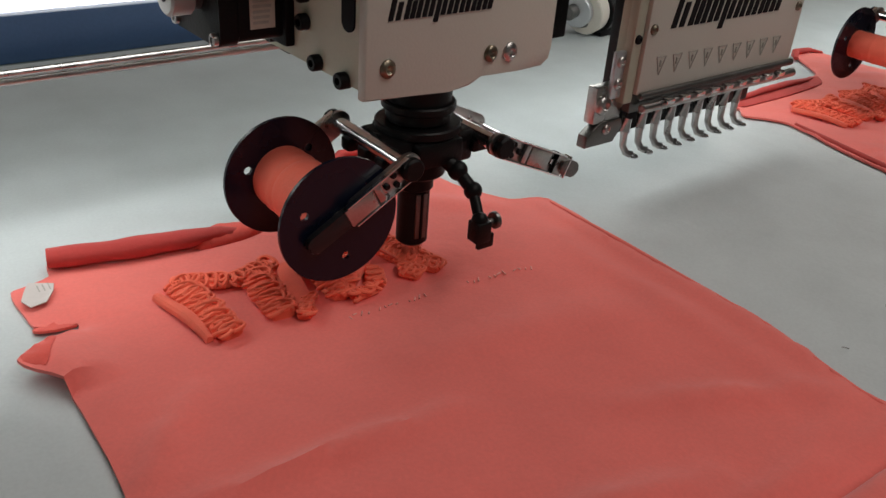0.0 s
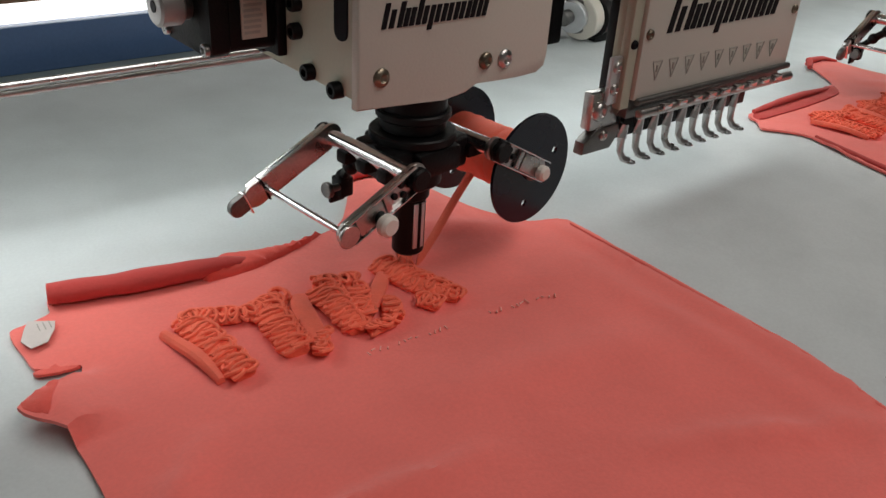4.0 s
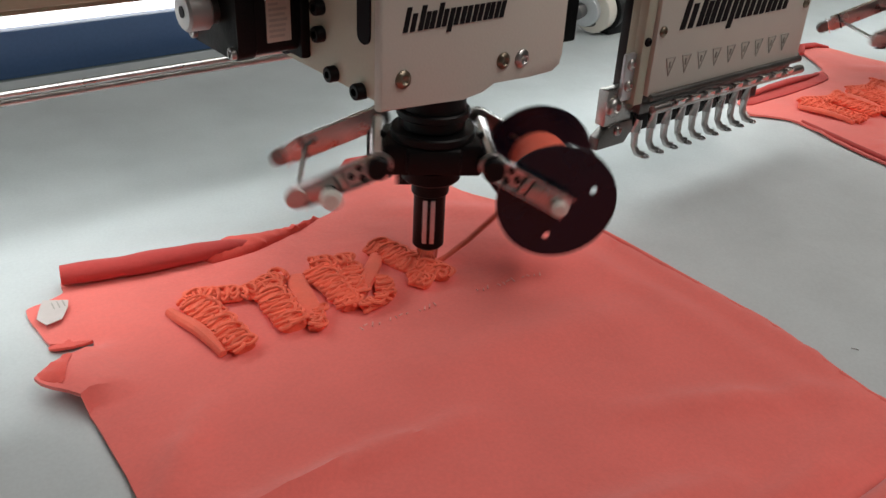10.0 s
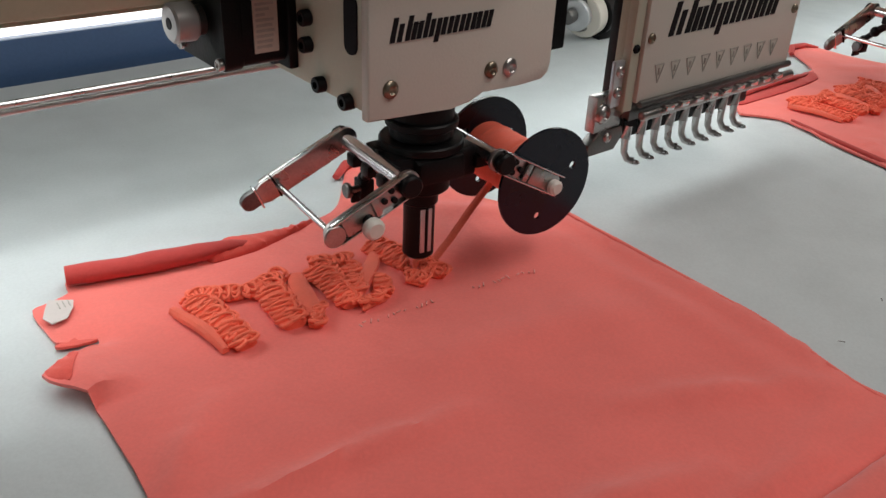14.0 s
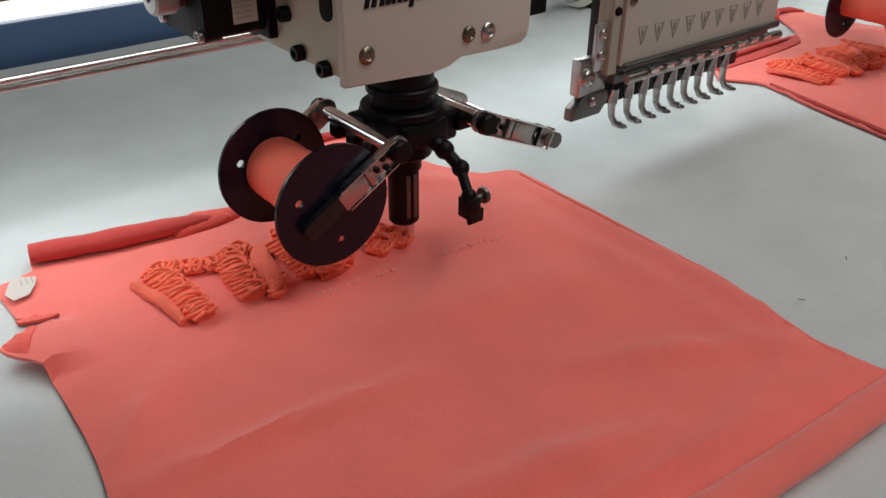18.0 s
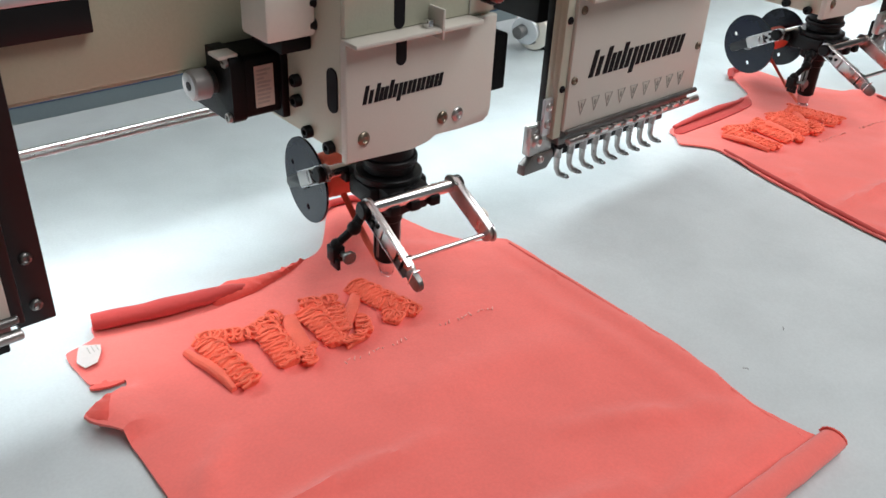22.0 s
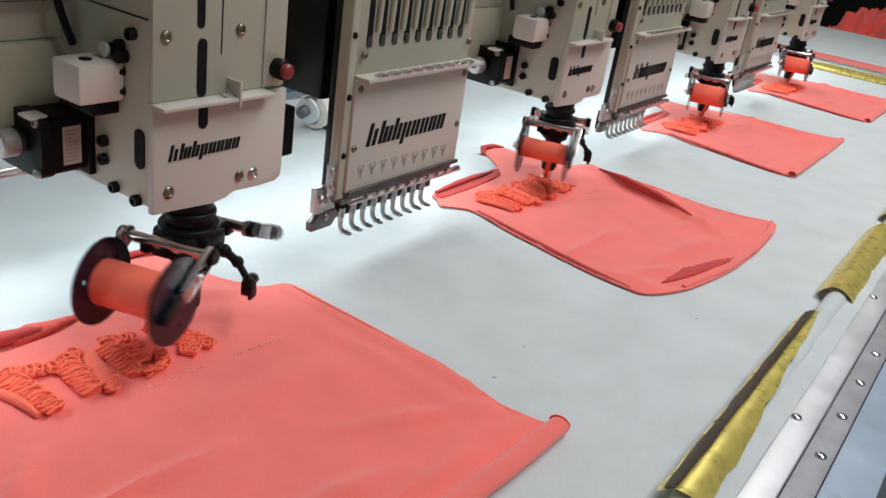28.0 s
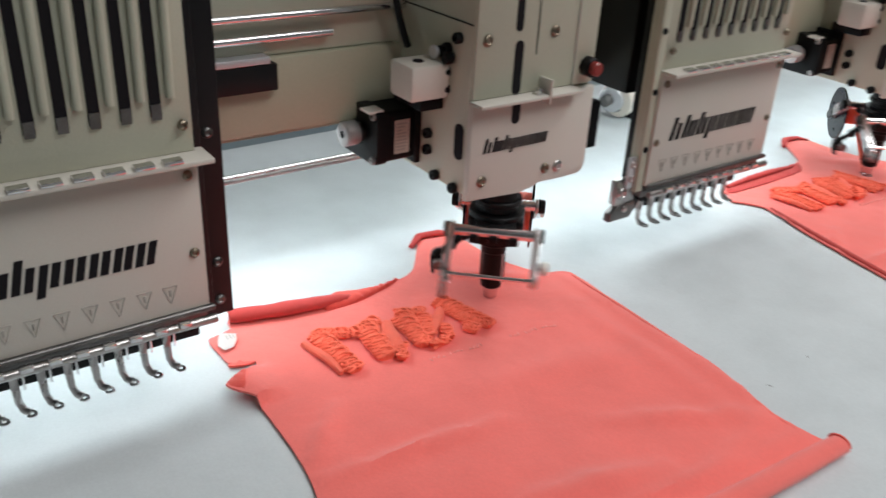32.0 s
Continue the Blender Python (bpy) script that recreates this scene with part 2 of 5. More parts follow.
def plate(bm, outline, axis, d0, d1, bevel=0.0006):
    """A flat plate: the outline in the two axes left over, from d0 to d1 along the axis."""
    def at(p, d):
        return {"x": (d, p[0], p[1]), "y": (p[0], d, p[1]), "z": (p[0], p[1], d)}[axis]
    lo = [bm.verts.new(at(p, d0)) for p in outline]
    hi = [bm.verts.new(at(p, d1)) for p in outline]
    n = len(outline)
    fs = [bm.faces.new(lo[::-1]), bm.faces.new(hi)]
    for k in range(n):
        fs.append(bm.faces.new((lo[k], lo[(k + 1) % n], hi[(k + 1) % n], hi[k])))
    if bevel:
        es = list({e for f in fs[:2] for e in f.edges})
        bmesh.ops.bevel(bm, geom=es, offset=bevel, segments=2, affect="EDGES", profile=0.5)
    return bm


def rounded(x0, x1, y0, y1, r, n=5, corners=(1, 1, 1, 1)):
    out = []
    for k, (cx, cy, a, on) in enumerate(((x1 - r, y1 - r, 0, corners[0]), (x0 + r, y1 - r, 90, corners[1]), (x0 + r, y0 + r, 180, corners[2]), (x1 - r, y0 + r, 270, corners[3]))):
        if on:
            out += [(cx + r * math.cos(radians(a + 90 * i / n)), cy + r * math.sin(radians(a + 90 * i / n))) for i in range(n + 1)]
        else:
            out.append(((x1, y1), (x0, y1), (x0, y0), (x1, y0))[k])
    return out


def screw(parent, p, axis, r=0.0032, mat=None, name="screw", cross=True, h=0.0016):
    """A dome-headed screw with a recess; axis: the way that its head faces."""
    d = Vector(axis).normalized()
    p = Vector(p)
    bm = bmesh.new()
    prof = [(r, -0.0005), (r, h * 0.35), (r * 0.85, h * 0.75), (r * 0.5, h), (0.42 * r, h * 0.55), (0.0, h * 0.5)]
    u = d.orthogonal().normalized()
    v = d.cross(u)
    n = 12
    rings = []
    for q, z in prof[:-1]:
        rings.append([bm.verts.new(p + d * z + (u * math.cos(2 * math.pi * k / n) + v * math.sin(2 * math.pi * k / n)) * q * (0.6 if cross and z == h * 0.55 and k % 3 else 1)) for k in range(n)])
    c = bm.verts.new(p + d * prof[-1][1])
    for a, b in zip(rings, rings[1:]):
        for k in range(n):
            bm.faces.new((a[k], a[(k + 1) % n], b[(k + 1) % n], b[k]))
    for k in range(n):
        bm.faces.new((rings[-1][k], rings[-1][(k + 1) % n], c))
    return finish(name, bm, mat or M_STEEL, parent)


def socket_bolt(parent, p, axis, r=0.0032, h=0.004, mat=None):
    """A socket-head bolt: knurled head with a round recess."""
    d = Vector(axis).normalized()
    p = Vector(p)
    u = d.orthogonal().normalized()
    v = d.cross(u)
    bm = bmesh.new()
    n = 14
    rings = [[bm.verts.new(p + d * z + (u * math.cos(2 * math.pi * k / n) + v * math.sin(2 * math.pi * k / n)) * q) for k in range(n)]
             for q, z in ((r, -0.001), (r, h * 0.85), (r * 0.88, h), (r * 0.5, h), (r * 0.45, h * 0.45))]
    for a, b in zip(rings, rings[1:]):
        for k in range(n):
            bm.faces.new((a[k], a[(k + 1) % n], b[(k + 1) % n], b[k]))
    bm.faces.new(rings[-1])
    return finish("bolt", bm, mat or M_BLACK, parent)


def wordmark(parent, x0, x1, z0, h, y):
    """A dark slanted maker's mark, drawn as a row of plain bars."""
    mark = empty("maker_mark")
    mark.parent = parent
    mark["label"] = "row of dark slanted bars"
    sizes = ((1.0, 1.15, 0), (1.0, 0.5, 0), (0.72, 0.95, 0), (1.0, 1.0, 0), (0.72, 1.0, 0.26), (0.72, 1.0, 0), (0.72, 1.0, 0), (0.72, 0.95, 0), (0.72, 1.0, 0))
    w = (x1 - x0) / sum(q[1] for q in sizes)
    x = x0
    for tall, wide, drop in sizes:
        bm = bmesh.new()
        for n, u0 in enumerate((0.06, 0.54) if wide > 0.7 else (0.2,)):
            a, e = x + w * (wide * u0), x + w * (wide * u0 + 0.34)
            lo, hi = z0 - (h * drop if n == 0 else 0), z0 + h * (tall if n == 0 else 0.72)
            plate(bm, [(q + 0.24 * (z - z0), z) for q, z in ((a, lo), (e, lo), (e, hi), (a, hi))], "y", y - 0.0005, y, 0)
        part("mark_bar", bm, M_INK, mark)
        x += w * wide
    return mark


# ---- the room ----
def room():
    bm = bmesh.new()
    box(bm, -3, 5, -3, 3.5, -0.86, -0.80, 0)
    tagged(finish("floor", bm, M_FLOOR), "grey painted workshop floor", "floor", kind="structure")
    for nm, q in (("wall_north", (-3, 5, 3.5, 3.6, -0.8, 2.2)), ("wall_south", (-3, 5, -3.1, -3, -0.8, 2.2)), ("wall_west", (-3.1, -3, -3, 3.5, -0.8, 2.2)), ("wall_east", (5, 5.1, -3, 3.5, -0.8, 2.2))):
        bm = bmesh.new()
        box(bm, *q, 0)
        tagged(finish(nm, bm, M_WALL), "plain pale grey workshop wall", "wall", kind="structure")
    bm = bmesh.new()
    box(bm, -3, 5, -3, 3.5, 2.2, 2.26, 0)
    tagged(finish("ceiling", bm, M_WALL), "plain pale grey workshop ceiling", "ceiling", kind="structure")


room()


# ---- the machine's bed and beam ----
X0, X1 = -1.1, 1.55


def bed():
    t = empty("machine_bed", 0.8, 0.1, -0.003)
    tagged(t, "steel machine bed under the white embroidery sheet", "machine bed")
    bm = bmesh.new()
    box(bm, X0 - 0.8, 0.9, -0.38, 0.32, -0.04, 0.0, 0.003)
    part("bed_plate", bm, M_TEAL, t)
    for lx in (-1.7, -0.3, 0.8):
        for ly in (-0.3, 0.2):
            bm = bmesh.new()
            box(bm, lx, lx + 0.08, ly, ly + 0.08, -0.77, -0.04, 0.002)
            part("leg", bm, M_TEAL, t)


bed()


def beam():
    t = empty("machine_beam", 0.8, 0.13, 0.116)
    tagged(t, "long tan painted beam that carries the sewing heads", "machine beam")
    o = -0.8
    bm = bmesh.new()
    box(bm, X0 + o, X1 + o, -0.055, 0.05, 0.0, 0.044, 0.002)
    part("beam_body", bm, M_BEAM, t)
    bm = bmesh.new()
    box(bm, X0 + o, X1 + o, -0.052, 0.05, 0.044, 0.17, 0.002)
    part("upper_beam", bm, M_BEIGE, t)
    for y, z, r, x1 in ((-0.058, 0.0670, 0.0022, X1), (-0.056, 0.0550, 0.0024, -0.0565)):
        bm = bmesh.new()
        rod(bm, (X0 + o, y, z), (x1 + o, y, z), r)
        part("guide_rod", bm, M_CHROME, t)
    # slim work light under the beam
    bm = bmesh.new()
    box(bm, X0 + o + 0.05, X1 + o - 0.05, -0.052, 0.046, -0.0020, 0.0, 0.0005)
    part("work_light_housing", bm, M_BEAM, t)
    # posts at both ends carry the beam
    for lx in (X0 + o, X1 + o - 0.1):
        bm = bmesh.new()
        box(bm, lx, lx + 0.1, 0.0, 0.05, -0.119, 0.0, 0.002)
        part("post", bm, M_BEIGE, t)


beam()


def drive_rail():
    t = empty("frame_drive_rail", -0.4, 0.130, 0.0697)
    tagged(t, "polished double rod running under the beam", "guide rail")
    x1 = 0.46
    for y, z, r in ((0.0, 0.0, 0.0016), (0.003, -0.0045, 0.0016)):
        bm = bmesh.new()
        rod(bm, (X0 + 0.4, y, z), (x1, y, z), r)
        part("rail_rod", bm, M_STEEL, t)
    for lx in (X0 + 0.42, x1 - 0.03):
        bm = bmesh.new()
        box(bm, lx, lx + 0.03, -0.004, 0.007, -0.0075, 0.0463, 0.001)
        part("rail_hanger", bm, M_DARKSTEEL, t)


drive_rail()


def back_parts():
    t = empty("back_panel", 0.8, 0.375, -0.003)
    tagged(t, "dark blue panel closing the back of the machine", "panel")
    for k in range(4):
        x = X0 - 0.8 + (X1 - X0) * k / 4
        bm = bmesh.new()
        box(bm, x + 0.0005, x + (X1 - X0) / 4 - 0.0005, 0.0, 0.011, 0.0, 0.0320, 0.001)
        bd = part("panel_board", bm, M_NAVY, t)
        for xx in (x + 0.03, x + (X1 - X0) / 4 - 0.03):
            screw(bd, (xx, 0.0, 0.017), (0, -1, 0), 0.003, M_DARKSTEEL)
    t = empty("tube_lamp", 0.8, 0.405, 0.0350)
    tagged(t, "long lit white tube lamp behind the blue panel", "lamp")
    bm = bmesh.new()
    rod(bm, (X0 - 0.75, 0, 0.0), (X1 - 0.85, 0, 0.0), 0.0150, 20)
    part("tube", bm, glow("tube_glow", (0.94, 0.98, 1.0), 3.0), t, "glowing white tube")
    for x in (X0 - 0.78, X1 - 0.84):
        bm = bmesh.new()
        box(bm, x, x + 0.03, -0.012, 0.012, -0.078, 0.0135, 0.001)
        part("lamp_holder", bm, M_WHITEBOX, t)
    bm = bmesh.new()
    box(bm, X0 - 0.8, X1 - 0.8, -0.020, 0.020, -0.078, -0.0700, 0.001)
    part("lamp_base", bm, M_ALU, t)


back_parts()


# ---- round-spool cording head: the fixed head ----
def cording_head(ux):
    t = empty("cording_sewing_machine", ux, 0.0318, 0.0871)
    t.scale = (0.975, 1.06, 1.021)
    tagged(t, "beige cording sewing head with a black motor on its side", "sewing machine", "cording heads")
    oy, oz = -0.03, -0.083

    def b(*q, bevel=0.0012):
        x0, x1, y0, y1, z0, z1 = q
        return box(bmesh.new(), x0, x1, y0 + oy, y1 + oy, z0 + oz, z1 + oz, bevel)
    part("body", b(-0.0093, 0.0835, 0.004, 0.10, 0.083, 0.30), M_BEIGE, t)
    # lower cover with a rounded corner and a dropped lip
    bm = bmesh.new()
    out = [(-0.0098, 0.0805), (0.030, 0.0785), (0.0405, 0.0795), (0.046, 0.0832), (0.066, 0.0818), (0.0795, 0.0820), (0.0835, 0.0845), (0.0845, 0.089), (0.0845, 0.137), (-0.0098, 0.137)]
    plate(bm, [(x, z + oz) for x, z in out], "y", 0.0 + oy, 0.0045 + oy, 0.0008)
    part("lower_cover", bm, M_COVER, t, "pinkish beige front cover")
    bm = b(-0.0098, 0.0675, -0.008, 0.004, 0.1365, 0.1388, bevel=0.0008)
    part("cover_ledge", bm, M_COVER, t)
    bm = b(0.0397, 0.0412, -0.0085, 0.004, 0.1335, 0.1475, bevel=0.0005)
    part("needle_pointer", bm, M_COVER, t)
    bm = b(0.0335, 0.0375, -0.0055, -0.0015, 0.1386, 0.1425, bevel=0.0005)
    part("thread_clip", bm, M_CHROME, t, "small bright thread clip")
    bm = b(0.0655, 0.0661, 0.0008, 0.0016, 0.139, 0.29, bevel=0)
    part("seam", bm, M_FADED, t)
    # upper front panel with its slots as dark recesses
    bm = b(-0.0088, 0.083, 0.0016, 0.0045, 0.139, 0.29, bevel=0.0006)
    part("upper_panel", bm, M_BEIGE, t)
    for x0, x1, z0, z1, yy in ((0.0190, 0.0252, 0.1225, 0.1365, -0.0004), (0.0188, 0.0250, 0.139, 0.1690, 0.0012), (0.0182, 0.0232, 0.174, 0.25, 0.0012), (0.0345, 0.0352, 0.160, 0.25, 0.0013)):
        bm = bmesh.new()
        plate(bm, [(x, z + oz) for x, z in rounded(x0, x1, z0, z1, (x1 - x0) * 0.48)], "y", yy + oy, yy + 0.002 + oy, 0)
        part("slot", bm, M_INK, t, "dark slot in the front panel")
    bm = bmesh.new()
    plate(bm, [(y + oy, z + oz) for y, z in rounded(0.0068, 0.0145, 0.1025, 0.1235, 0.0036)], "x", -0.0100, -0.0085, 0)
    part("slot", bm, M_INK, t, "dark slot in the side")
    # screws of the front
    for x, z, r, m in ((0.0, 0.0913, 0.0035, M_BRASS), (0.0499, 0.0908, 0.0034, M_BRASS), (0.0603, 0.0902, 0.0038, M_STEEL)):
        screw(t, (x, 0.0 + oy, z + oz), (0, -1, 0), r, m)
    for x, z in ((-0.0013, 0.171), (0.0479, 0.1718)):
        screw(t, (x, 0.0016 + oy, z + oz), (0, -1, 0), 0.0034, M_BRASS)
    bm = bmesh.new()
    rod(bm, (0.0763, 0.002 + oy, 0.1493 + oz), (0.0763, -0.005 + oy, 0.1493 + oz), 0.0058, 20, chamfer=0.0008)
    part("button_collar", bm, M_BLACK, t)
    bm = bmesh.new()
    rod(bm, (0.0763, -0.004 + oy, 0.1493 + oz), (0.0763, -0.009 + oy, 0.1493 + oz), 0.0042, 18, chamfer=0.001)
    part("button", bm, M_RED, t, "dark red push button")
    # bolts of the side
    for y, z in ((0.0242, 0.1625), (0.0242, 0.150), (0.0242, 0.140), (0.0152, 0.170), (0.0386, 0.1092), (0.0386, 0.0991), (0.030, 0.0862), (0.0124, 0.0848), (0.062, 0.0885)):
        socket_bolt(t, (-0.0093, y + oy, z + oz), (-1, 0, 0), 0.0031, 0.0038)
    # seam lines
    bm = b(-0.0098, -0.0090, 0.0045, 0.07, 0.1785, 0.1792, bevel=0)
    part("seam", bm, M_INK, t)
    wordmark(t, -0.0010, 0.0485, 0.1080 + oz, 0.0085, 0.0 + oy)
    # ivory tension box
    bm = b(-0.0360, -0.0095, 0.0215, 0.0435, 0.1350, 0.1550, bevel=0.0022)
    bx = part("tension_box", bm, M_WHITEBOX, t, "ivory plastic box")
    bm = bmesh.new()
    rod(bm, (-0.025, 0.0315 + oy, 0.1548 + oz), (-0.025, 0.0315 + oy, 0.1555 + oz), 0.0032)
    part("hole", bm, M_INK, bx)
    bm = b(-0.026, -0.0095, 0.026, 0.052, 0.1275, 0.1352)
    part("box_bracket", bm, M_BLACK, t)
    # stepping motor with encoder knob
    bm = bmesh.new()
    plate(bm, [(y + oy, z + oz) for y, z in rounded(0.048, 0.088, 0.0925, 0.1255, 0.004)], "x", -0.0405, -0.0325, 0.0008)
    plate(bm, [(y + oy, z + oz) for y, z in rounded(0.049, 0.087, 0.0935, 0.1245, 0.003)], "x", -0.0325, -0.0120, 0.0008)
    mo = part("motor", bm, M_BLACK, t, "black stepping motor")
    bm = b(-0.0275, -0.0170, 0.0484, 0.049, 0.0985, 0.119, bevel=0)
    part("motor_label", bm, M_LABEL, mo, "pale rating label")
    bm = bmesh.new()
    random.seed(5)
    for k in range(9):
        z = 0.1003 + k * 0.002
        w = random.uniform(0.004, 0.0082)
        plate(bm, [(-0.0266, z + oz), (-0.0266 + w, z + oz), (-0.0266 + w, z + 0.001 + oz), (-0.0266, z + 0.001 + oz)], "y", 0.0482 + oy, 0.0484 + oy, 0)
    part("label_print", bm, M_FADED, mo)
    bm = b(-0.0135, -0.0085, 0.047, 0.089, 0.0905, 0.128)
    part("motor_mount", bm, M_BLACK, mo)
    for y, z in ((0.0515, 0.0955), (0.0845, 0.0955), (0.0515, 0.1225), (0.0845, 0.1225)):
        socket_bolt(mo, (-0.0405, y + oy, z + oz), (-1, 0, 0), 0.0024, 0.002, M_STEEL)
    bm = bmesh.new()
    c = (0.066 + oy, 0.109 + oz)
    rod(bm, (-0.0405, *c), (-0.0440, *c), 0.0058, 20)
    part("shaft_collar", bm, M_DARKSTEEL, mo)
    bm = bmesh.new()
    rod(bm, (-0.0435, *c), (-0.0535, *c), 0.0074, 28, chamfer=0.0010)
    part("hand_knob", bm, M_KNOB, mo, "grey round hand knob")
    bm = bmesh.new()
    rod(bm, (-0.0533, *c), (-0.0538, *c), 0.0022, 16)
    part("knob_hole", bm, M_INK, mo)
    mo.location.z = -0.0032
    # white cable clip on the motor's top edge
    bm = b(-0.0450, -0.0345, 0.0500, 0.0600, 0.1245, 0.1262, bevel=0.0005)
    part("cable_clip", bm, M_NYLON, mo, "white plastic cable clip")
    # dark round plugs and a grey ring above the box
    for y, z, r in ((0.0300, 0.1595, 0.0032), (0.0210, 0.1580, 0.0034)):
        bm = bmesh.new()
        rod(bm, (-0.0093, y + oy, z + oz), (-0.0150, y + oy, z + oz), r, 14, chamfer=0.0006)
        part("plug", bm, M_BLACK, t)
    bm = bmesh.new()
    rod(bm, (-0.0140, 0.0300 + oy, 0.1595 + oz), (-0.0165, 0.0300 + oy, 0.1595 + oz), 0.0038, 18, chamfer=0.0005)
    part("plug_ring", bm, M_ALU, t)
    # black cable that hangs at the back of the box
    bm = bmesh.new()
    sweep(bm, [(-0.012 - 0.010 * math.sin(k * 0.35), 0.060 + oy, 0.155 + oz + 0.0085 * k) for k in range(14)], 0.0022, 8)
    part("cable", bm, M_BLACK, t)
    # black strip on the other side
    bm = b(0.0835, 0.1285, 0.031, 0.047, 0.080, 0.1123)
    part("side_block", bm, M_BLACK, t)
    return t


# ---- turning cording device under the head ----
def cording_device(ux):
    t = empty("cording_device", ux + AX, AY, 0.0)
    tagged(t, "black turning cording device with a spool of coral tape", "cording device", "cording devices")

    # neck and hub
    bm = bmesh.new()
    rod(bm, (0, 0, 0.068), (0, 0, 0.0885), 0.0132, 28, chamfer=0.0008)
    part("neck", bm, M_BLACK, t)
    for nm, z0, z1, r in (("flange", 0.064, 0.0679, 0.0175), ("ring", 0.073, 0.0765, 0.0150)):
        bm = bmesh.new()
        rod(bm, (0, 0, z0), (0, 0, z1), r, 28, chamfer=0.0006)
        part(nm, bm, M_BLACK, t)
    bm = bmesh.new()
    box(bm, -0.020, 0.020, -0.0125, 0.0125, 0.0505, 0.0645, 0.002)
    box(bm, -0.011, 0.011, -0.0175, 0.0175, 0.053, 0.0640, 0.002)
    rod(bm, (0, 0, 0.045), (0, 0, 0.052), 0.0125, 24, chamfer=0.001)
    part("hub", bm, M_BLACK, t)
    # needle tube with a slot down its side
    bm = bmesh.new()
    rod(bm, (0, 0, 0.0125), (0, 0, 0.046), 0.0068, 20, chamfer=0.0012)
    rod(bm, (0, 0, 0.038), (0, 0, 0.0445), 0.0080, 20, chamfer=0.0008)
    tube = part("needle_tube", bm, M_BLACK, t)
    for a in (-95, 85):
        bm = bmesh.new()
        box(bm, 0.0060, 0.0071, -0.0026, 0.0026, 0.0165, 0.0370, 0.0003)
        bm.transform(Matrix.Rotation(radians(a), 4, "Z"))
        part("slot_plate", bm, M_ALU if a < 0 else M_DARKSTEEL, tube, "bright strip in the tube's slot" if a < 0 else "dark strip in the tube's slot")
        bm = bmesh.new()
        rod(bm, (0.0072, 0, 0.0165), (0.0072, 0, 0.0370), 0.0007, 8)
        bm.transform(Matrix.Rotation(radians(a), 4, "Z"))
        part("guide_wire", bm, M_BLACK, tube)
    bm = bmesh.new()
    rod(bm, (0, 0, 0.004), (0, 0, 0.0135), 0.0040, 16, r2=0.0052, chamfer=0.0008)
    for k in range(10):
        a = k * 2 * math.pi / 10
        rod(bm, (0.0046 * math.cos(a), 0.0046 * math.sin(a), 0.0030), (0.0046 * math.cos(a + 0.7), 0.0046 * math.sin(a + 0.7), 0.0030), 0.0009, 6)
    part("presser_foot", bm, M_CHROME, t, "bright ring-shaped presser foot")
    bm = bmesh.new()
    rod(bm, (0, 0, 0.001), (0, 0, 0.012), 0.0008, 8)
    part("needle", bm, M_CHROME, t)

    # the two yokes: one with the spool, one empty
    def yoke(sign, name):
        r0, z0, r1, z1 = 0.0222, 0.0612, 0.0530 if sign < 0 else 0.0495, 0.0476 if sign < 0 else 0.0460
        bm = bmesh.new()
        rod(bm, (sign * r0, -0.0265, z0), (sign * r0, 0.0265, z0), 0.0034, 18, chamfer=0.0006)
        y = part(name, bm, M_CHROME, t, "steel yoke")
        for e in (-1, 1):
            bm = bmesh.new()
            rod(bm, (sign * r0, e * 0.0262, z0), (sign * r0, e * 0.0302, z0), 0.0046, 18, chamfer=0.0008)
            part("end_cap", bm, M_BLACK, y)
            # steel arm with turned-up edges, carrying a smoked plastic bar
            L = 0.0480 if sign > 0 else 0.0510
            steel = (0.0290 if e > 0 else 0.0365) if sign > 0 else (0.0440 if e > 0 else 0.0375)
            o = e * sign
            ang = math.atan2(z1 - z0, r1 - r0)
            m = Matrix.Translation((sign * r0, e * 0.0248, z0)) @ (Matrix.Rotation(-ang, 4, "Y") if sign > 0 else Matrix.Rotation(math.pi, 4, "Z") @ Matrix.Rotation(-ang, 4, "Y"))
            bm = bmesh.new()
            plate(bm, rounded(-0.0056, steel, -0.0048, 0.0048, 0.0046), "y", -0.0010, 0.0010, 0.0003)
            bm.transform(m)
            arm = part("arm", bm, M_STEEL, y)
            for z in (-0.0048, 0.0042):
                bm = bmesh.new()
                box(bm, -0.0012, steel - (0.0005 if sign > 0 else 0.0040), min(0.0004 * o, 0.0030 * o), max(0.0004 * o, 0.0030 * o), z, z + 0.0006, 0.0002)
                bm.transform(m)
                part("turned_edge", bm, M_CHROME, arm, "bright turned-up edge")
            for d, z in ((0.0070, 0.0022), (0.0074, -0.0022), (0.0112, 0.0)):
                bm = bmesh.new()
                rod(bm, (d, 0.0006 * o, z), (d, 0.0024 * o, z), 0.0013, 10, chamfer=0.0003)
                bm.transform(m)
                part("arm_screw", bm, M_BLACK, arm)
            # polished clip, split by a dark line
            for p, q in ((0.0135, 0.0165), (0.0172, 0.0300)):
                bm = bmesh.new()
                box(bm, p, q, min(0.0012 * o, 0.0026 * o), max(0.0012 * o, 0.0026 * o), -0.0040, 0.0040, 0.0005)
                bm.transform(m)
                part("clip", bm, M_STEEL, arm, "polished clip")
            if e > 0:
                bm = bmesh.new()
                plate(bm, rounded(steel - 0.0040, L, -0.0036, 0.0036, 0.0030), "y", -0.0009 if o > 0 else -0.0020, 0.0020 if o > 0 else 0.0009, 0.0005)
                bm.transform(m)
                part("bar", bm, M_SMOKED if sign > 0 else M_DARKSTEEL, arm, "smoked plastic bar" if sign > 0 else "grey rounded end")
